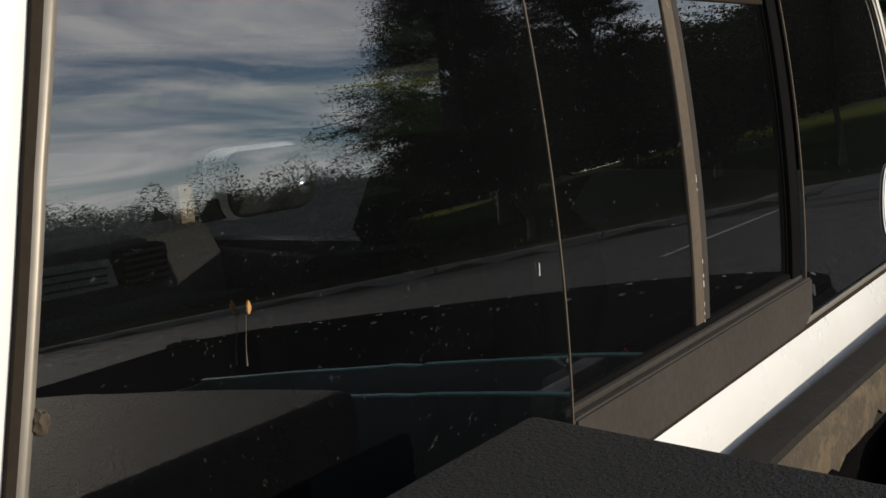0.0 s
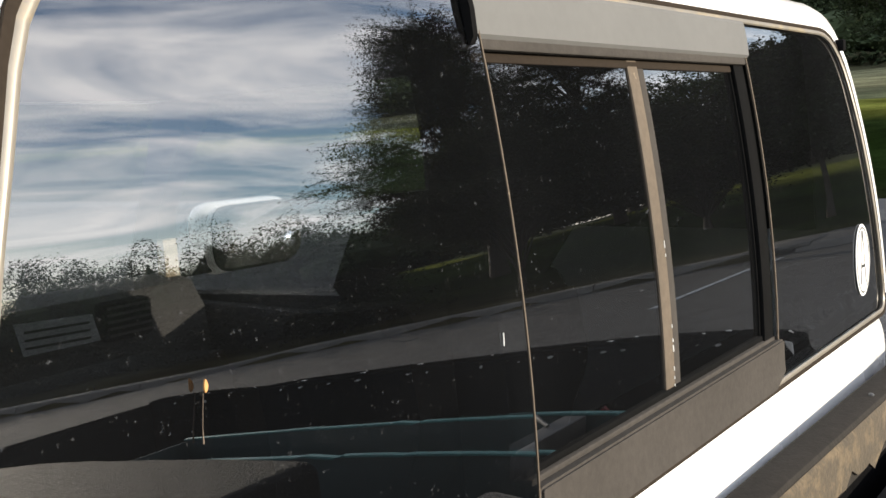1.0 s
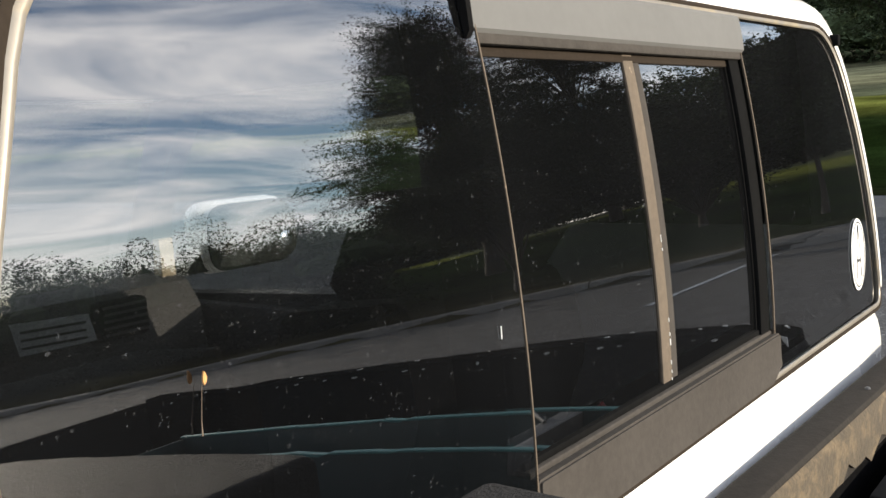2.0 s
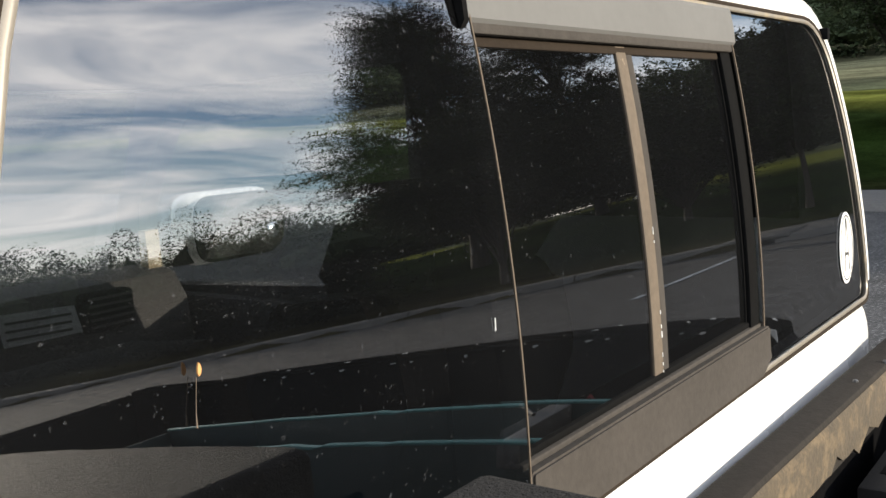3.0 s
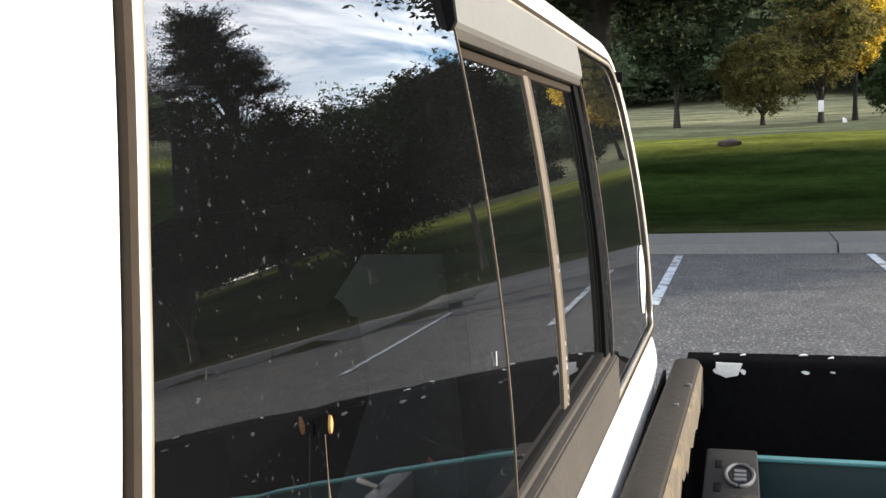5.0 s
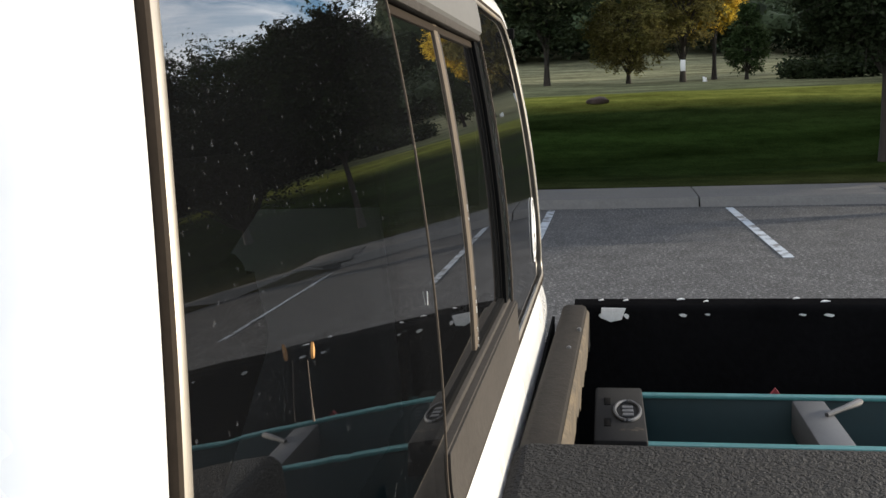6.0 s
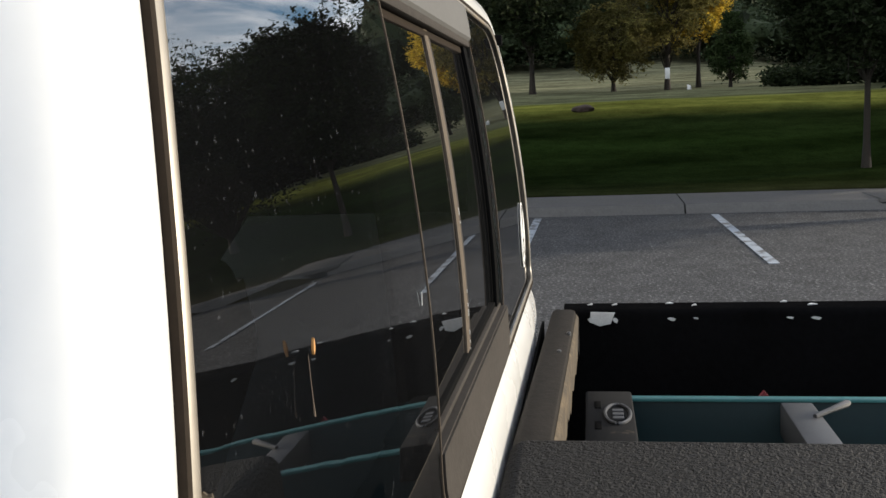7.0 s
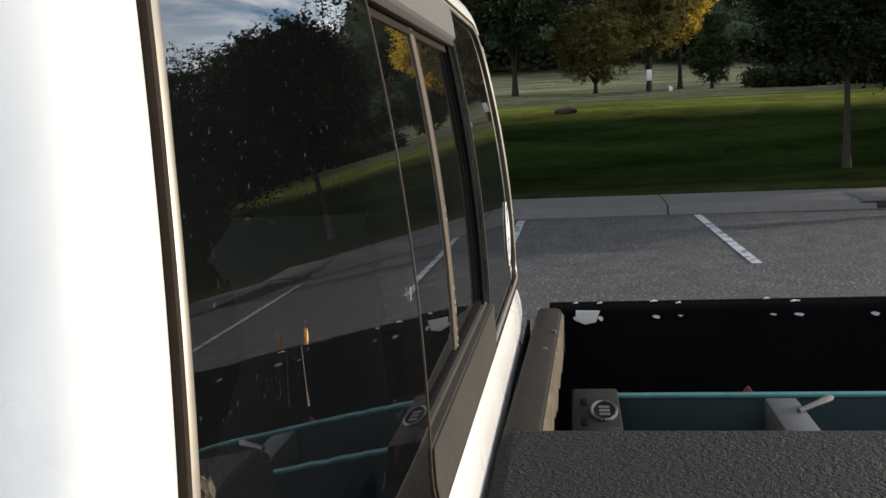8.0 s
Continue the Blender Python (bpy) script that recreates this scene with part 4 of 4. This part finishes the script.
def tree(name, x, y, top, radius, crown_low, trunk_r, seed, material, label, leaves=9000, leaf=0.09, tips=90, droop=0.0, lean=(0, 0), group="park trees", narrow=1.0, centre=(0, 0), feather=False, limb_low=0.2):
    rng = np.random.default_rng(seed)
    base = height(x, y) if beyond(x, y) > 0 else 0.0
    root = thing(name, label, "tree", (x, y, base - 0.05), group)
    h = top - base
    low = crown_low - base
    bm = bmesh.new()
    trunk = [Vector((lean[0] * t * t + 0.12 * trunk_r * math.sin(5 * t + seed), lean[1] * t * t, h * 0.8 * t)) for t in np.linspace(0, 1, 9)]
    radii = [trunk_r * (1.25 if i == 0 else 0.9) * (1 - 0.085 * i) for i in range(9)]
    tube(bm, trunk, radii, 12)
    centres = []
    per = leaves // tips
    for k in range(tips):
        # a tip within an uneven crown
        while True:
            p = rng.uniform(-1, 1, 3)
            if np.dot(p, p) < 1:
                break
        p = p / (np.linalg.norm(p) + 1e-6) * (np.linalg.norm(p) ** 0.45)
        ang = math.atan2(p[1], p[0])
        swell = 0.8 + 0.3 * noise.noise((math.cos(ang) * 1.3, math.sin(ang) * 1.3, p[2] * 1.4 + seed))
        mid = (h + low) / 2
        zz = mid + 0.84 * p[2] * (h - low) / 2 * (0.9 + 0.15 * swell)
        taper = 1.0 if narrow == 1.0 else max(0.14, 1 - max(0, p[2] + 0.35) * narrow * 0.75)
        p = p * 0.8
        tip = Vector((p[0] * radius * swell * taper + lean[0] + centre[0], p[1] * radius * swell * taper + lean[1] + centre[1], zz))
        f = min(max((tip.z - radius * 0.5) / (h * 0.8), limb_low), 0.9)
        root_pt = trunk[min(int(f * 8), 8)]
        bend = root_pt.lerp(tip, 0.5) + Vector((0, 0, 0.12 * radius))
        if k % 2 == 0:
            tube(bm, [root_pt, bend, tip], [trunk_r * 0.28, trunk_r * 0.14, 0.012], 5)
        spread = min(radius * 0.2, 1.1)
        twigs = 11 if feather else 13
        way = rng.normal(size=(twigs, 3)) * (1, 1, 0.22 if feather else 0.6) + 0.9 * np.array([p[0], p[1], 0.35 * p[2]])
        way[:, 2] -= droop * 0.8
        way /= np.linalg.norm(way, axis=1)[:, None]
        which = rng.integers(0, twigs, per)
        along = rng.uniform(0.05, 1, (per, 1)) * rng.uniform(0.6, 1.0, (per, 1))
        d = way[which] * along * spread * (1.9 if feather else 1.7) + rng.normal(size=(per, 3)) * spread * (0.07 if feather else 0.11)
        centres.append(np.array(tip) + d)
        for wv in way[:4]:
            tube(bm, [tip, tip + Vector((wv * spread * 1.5).tolist())], [0.012, 0.004], 3)
    part("trunk", bm, M_BARK, root, "rough dark bark trunk and limbs")
    me = leaf_mesh("crown", np.concatenate(centres), leaf, rng, material, sides=4 if math.hypot(x, y) < 30 and not feather else 3)
    crown = new("crown", me)
    crown.parent = root
    return root


tree("shade_tree", 20.2, 2.65, 14.0, 12.4, 4.2, 0.4, 11, L_DARK, "large shade tree with dark green crown and thick trunk", 230000, 0.09, 760, limb_low=0.4)
tree("young_tree", 19.6, -5.41, 5.8, 2.0, 2.2, 0.08, 12, L_DARK, "young tree with slim trunk and drooping dark crown", 46000, 0.055, 150, 0.6, centre=(0.1, 0.3), limb_low=0.45)
tree("park_tree", 46.6, 2.62, 11.0, 3.6, 4.4, 0.15, 13, L_DARK, "park tree with dark green crown", 36000, 0.1, 130)
tree("park_tree", 47.6, -1.24, 7.0, 2.5, 3.0, 0.12, 14, L_OLIVE, "small park tree with olive drooping crown", 26000, 0.075, 110, 0.9)
tree("park_tree", 49.0, -3.9, 10.5, 2.9, 4.2, 0.15, 15, L_OLIVE, "park tree with sunlit yellow-green crown", 30000, 0.085, 110, 0.4)
tree("golden_tree", 51.0, -5.6, 10.5, 2.6, 4.9, 0.13, 16, L_GOLD, "tree with golden yellowing leaves in sunlight", 26000, 0.085, 90)
tree("upright_tree", 46.0, -6.5, 6.0, 1.45, 2.6, 0.09, 17, L_MID, "upright narrow tree with fresh green leaves", 20000, 0.065, 80, narrow=0.9)
tree("park_tree", 48.5, 9.5, 13.0, 5.5, 4.2, 0.3, 21, L_DARK, "park tree with dark green crown", 31200, 0.105, 120)
tree("park_tree", 44.0, 20.0, 11.0, 5.5, 4.0, 0.3, 22, L_MID, "park tree with green crown", 16000, 0.105, 120)
tree("park_tree", 43.0, 33.0, 12.0, 5.5, 4.0, 0.3, 23, L_MID, "park tree with green crown", 26000, 0.105, 120)
tree("tall_tree", 62.0, -26.0, 10.6, 5.5, 4.5, 0.2, 42, L_DARK, "tall dark tree at the upper edge of the lawn", 36000, 0.12, 110)
tree("tall_tree", 50.0, -22.5, 9.6, 5.5, 3.8, 0.2, 43, L_DARK, "tall dark tree at the upper edge of the lawn", 36000, 0.11, 110)
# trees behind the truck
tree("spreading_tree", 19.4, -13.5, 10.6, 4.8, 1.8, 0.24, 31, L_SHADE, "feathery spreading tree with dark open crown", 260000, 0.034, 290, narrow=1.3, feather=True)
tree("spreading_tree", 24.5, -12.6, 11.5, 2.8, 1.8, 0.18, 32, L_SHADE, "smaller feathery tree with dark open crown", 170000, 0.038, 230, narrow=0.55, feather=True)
tree("park_tree", 35.0, -14.0, 8.4, 5.6, 2.6, 0.3, 33, L_DARK, "park tree with dark green crown", 33800, 0.093, 135)
tree("park_tree", 40.0, -20.0, 9.4, 6.5, 2.6, 0.3, 34, L_DARK, "park tree with dark green crown", 31200, 0.099, 120)
tree("park_tree", 33.0, -22.0, 7.6, 6.5, 2.2, 0.3, 35, L_DARK, "park tree with dark green crown", 31200, 0.099, 120)
tree("park_tree", 39.0, -11.5, 9.3, 3.8, 3.6, 0.14, 36, L_DARK, "broad park tree with dark green crown", 36000, 0.1, 130)


# two small trees added to throw shade across the lot beside the truck
tree("small_tree", 15.6, -10.3, 5.2, 2.7, 1.7, 0.1, 51, L_SHADE, "small spreading tree with dark leaves, added near the kerb for its shade", 100000, 0.032, 170, narrow=0.6, feather=True)
tree("small_tree", 20.8, -8.5, 4.4, 3.2, 1.6, 0.1, 52, L_SHADE, "small spreading tree with dark leaves, added near the kerb for its shade", 40000, 0.05, 140)
tree("park_tree", 28.0, -18.5, 7.6, 5.0, 2.0, 0.24, 53, L_DARK, "park tree with dark green crown", 40000, 0.08, 140)


def build_hedge():
    rng = np.random.default_rng(5)
    root = thing("hedge", "low clipped dark green hedge", "hedge", (0, 0, 0))
    c = []
    for k in range(60):
        y = -7.6 - k * 0.13
        cx = 42.5 + 0.3 * math.sin(k)
        z = height(42.5, y)
        r = 0.75 if k > 12 else 0.6
        c.append(rng.normal(size=(150, 3)) * (0.5, 0.2, 0.22) + (cx, y, z + r * 0.6))
    ob = new("foliage", leaf_mesh("foliage", np.concatenate(c), 0.11, rng, L_DARK))
    ob.parent = root
    bm = bmesh.new()
    for k in range(14):
        y = -7.7 - k * 0.56
        z = height(42.5, y)
        tube(bm, [Vector((42.5, y, z - 0.05)), Vector((42.52, y + 0.05, z + 0.6))], [0.03, 0.01], 5)
    part("stems", bm, M_BARK, root)


build_hedge()


def build_woods():
    """Far woods along the hills, past counting."""
    rng = np.random.default_rng(8)
    c = []
    hull = bmesh.new()
    bmesh.ops.create_icosphere(hull, subdivisions=1, radius=1.0)
    hull_v = np.array([v.co[:] for v in hull.verts])
    hull_f = np.array([[v.index for v in f.verts] for f in hull.faces])
    hull.free()
    cores = []

    def clump(x, y, hgt, rad, n, solid=1.0):
        z = height(x, y)
        p = rng.normal(size=(n, 3))
        p /= np.linalg.norm(p, axis=1)[:, None]
        p *= rng.uniform(0.3, 1.0, (n, 1)) ** 0.4
        c.append(p * (rad, rad, hgt * 0.5) + (x, y, z + hgt * 0.52))
        cores.append(hull_v * solid * rng.uniform(0.42, 0.68, (len(hull_v), 1)) * (rad, rad, hgt * 0.5) + (x, y, z + hgt * 0.52))

    def with_cores(name, size):
        """Leaves round solid inner masses, as one mesh."""
        me = leaf_mesh(name, np.concatenate(c), size, rng, L_WOOD, sides=3)
        v = np.empty(len(me.vertices) * 3)
        me.vertices.foreach_get("co", v)
        n = len(me.vertices)
        faces = np.concatenate([np.arange(n).reshape(-1, 3)] + [hull_f + n + k * len(hull_v) for k in range(len(cores))])
        whole = bpy.data.meshes.new(name)
        whole.from_pydata(np.concatenate([v.reshape(-1, 3)] + cores).tolist(), [], faces.tolist())
        whole.materials.append(L_WOOD)
        return new(name, whole)
    for k in range(350):
        a = rng.uniform(-46, 62)
        d = rng.uniform(84, 150)
        tall = rng.uniform(12, 22) if a > -12 else rng.uniform(9, 12) if a > -25 else rng.uniform(7, 10)
        clump(d * math.cos(radians(a)), d * math.sin(radians(a)), tall, rng.uniform(4, 7), 640)
    for k in range(540):
        a = rng.uniform(-46, 65)
        d = rng.uniform(80, 125)
        clump(d * math.cos(radians(a)), d * math.sin(radians(a)), rng.uniform(3.5, 6.5), rng.uniform(4, 6), 360)
    ob = with_cores("far_woods", 0.24)
    tagged(ob, "dense dark woods along the far hillside", "woods", kind="stuff")
    c.clear()
    cores.clear()
    for k in range(330):
        a = rng.uniform(-175, -44)
        d = rng.uniform(98, 160)
        clump(d * math.cos(radians(a)), d * math.sin(radians(a)), rng.uniform(9.5, 17) if a > -64 else rng.uniform(3.5, 8), rng.uniform(2.2, 4.5), 1700, 0.75)
    for k in range(170):
        a, d = rng.uniform(-67, -44), rng.uniform(100, 150)
        clump(d * math.cos(radians(a)), d * math.sin(radians(a)), rng.uniform(6, 12), rng.uniform(2.5, 4.5), 900, 0.9)
    tl = with_cores("far_treeline", 0.19)
    tagged(tl, "low dark treeline along the far side of the field", "woods", kind="stuff")
    # low dark brush added along the bank behind the truck, standing for shaded lawn
    low = []
    for k in range(420):
        a, d = rng.uniform(8, 47), rng.uniform(17, 36)
        x, y = d * math.sin(radians(a)), -d * math.cos(radians(a))
        if beyond(x, y) < 2.2:
            continue
        p = rng.normal(size=(420, 3)) * (0.8, 0.8, 0.42)
        p[:, 2] = np.abs(p[:, 2])
        low.append(p + (x, y, height(x, y) + 0.1))
    ug = new("added_brush", leaf_mesh("added_brush", np.concatenate(low), 0.055, rng, L_BRUSH, sides=3))
    tagged(ug, "low dark brownish brush added on the bank to stand for shaded lawn", "shrubs", kind="stuff")


build_woods()


def build_small():
    sg = thing("park_sign", "small white notice on a short post on the lawn", "sign", (45.4, -3.62, height(45.4, -3.62)))
    bm = bmesh.new()
    tube(bm, [Vector((0, 0, -0.1)), Vector((0, 0, 1.0))], [0.05, 0.05], 8)
    part("post", bm, M_BARK, sg)
    part("sign_board", box(-0.06, -0.03, -0.11, 0.11, 0.5, 1.0, 0.01), M_SIGN, sg, "plain white board")
    wm = thing("marker_post", "small white marker on the lawn", "marker", (44.5, -4.5, height(44.5, -4.5)))
    bm = bmesh.new()
    tube(bm, [Vector((0, 0, -0.05)), Vector((0, 0, 0.12)), Vector((0, 0.08, 0.2))], [0.1, 0.09, 0.03], 8)
    part("cap", bm, M_SIGN, wm)
    for y in (-14.45, -15.05):
        wp = thing("white_post", "plain white post standing beyond the clipped hedge", "post", (52.0, y, height(52.0, y)), "white posts by the hedge")
        bm = box(-0.09, 0.09, -0.09, 0.09, -0.1, 3.75 - height(52.0, y), 0.015)
        part("shaft", bm, M_SIGN, wp)
        part("cap", box(-0.12, 0.12, -0.12, 0.12, 3.75 - height(52.0, y), 3.83 - height(52.0, y), 0.02), M_SIGN, wp)
    rk = thing("rock", "low brown rock lying in the grass", "rock", (27.6, 0.09, height(27.6, 0.09)))
    bm = bmesh.new()
    bmesh.ops.create_icosphere(bm, subdivisions=3, radius=1)
    for v in bm.verts:
        v.co *= 1 + 0.25 * noise.noise(v.co * 1.7)
        v.co = Vector((v.co.x * 0.22, v.co.y * 0.3, v.co.z * 0.13 + 0.05))
    part("stone", bm, M_STONE, rk)


build_small()
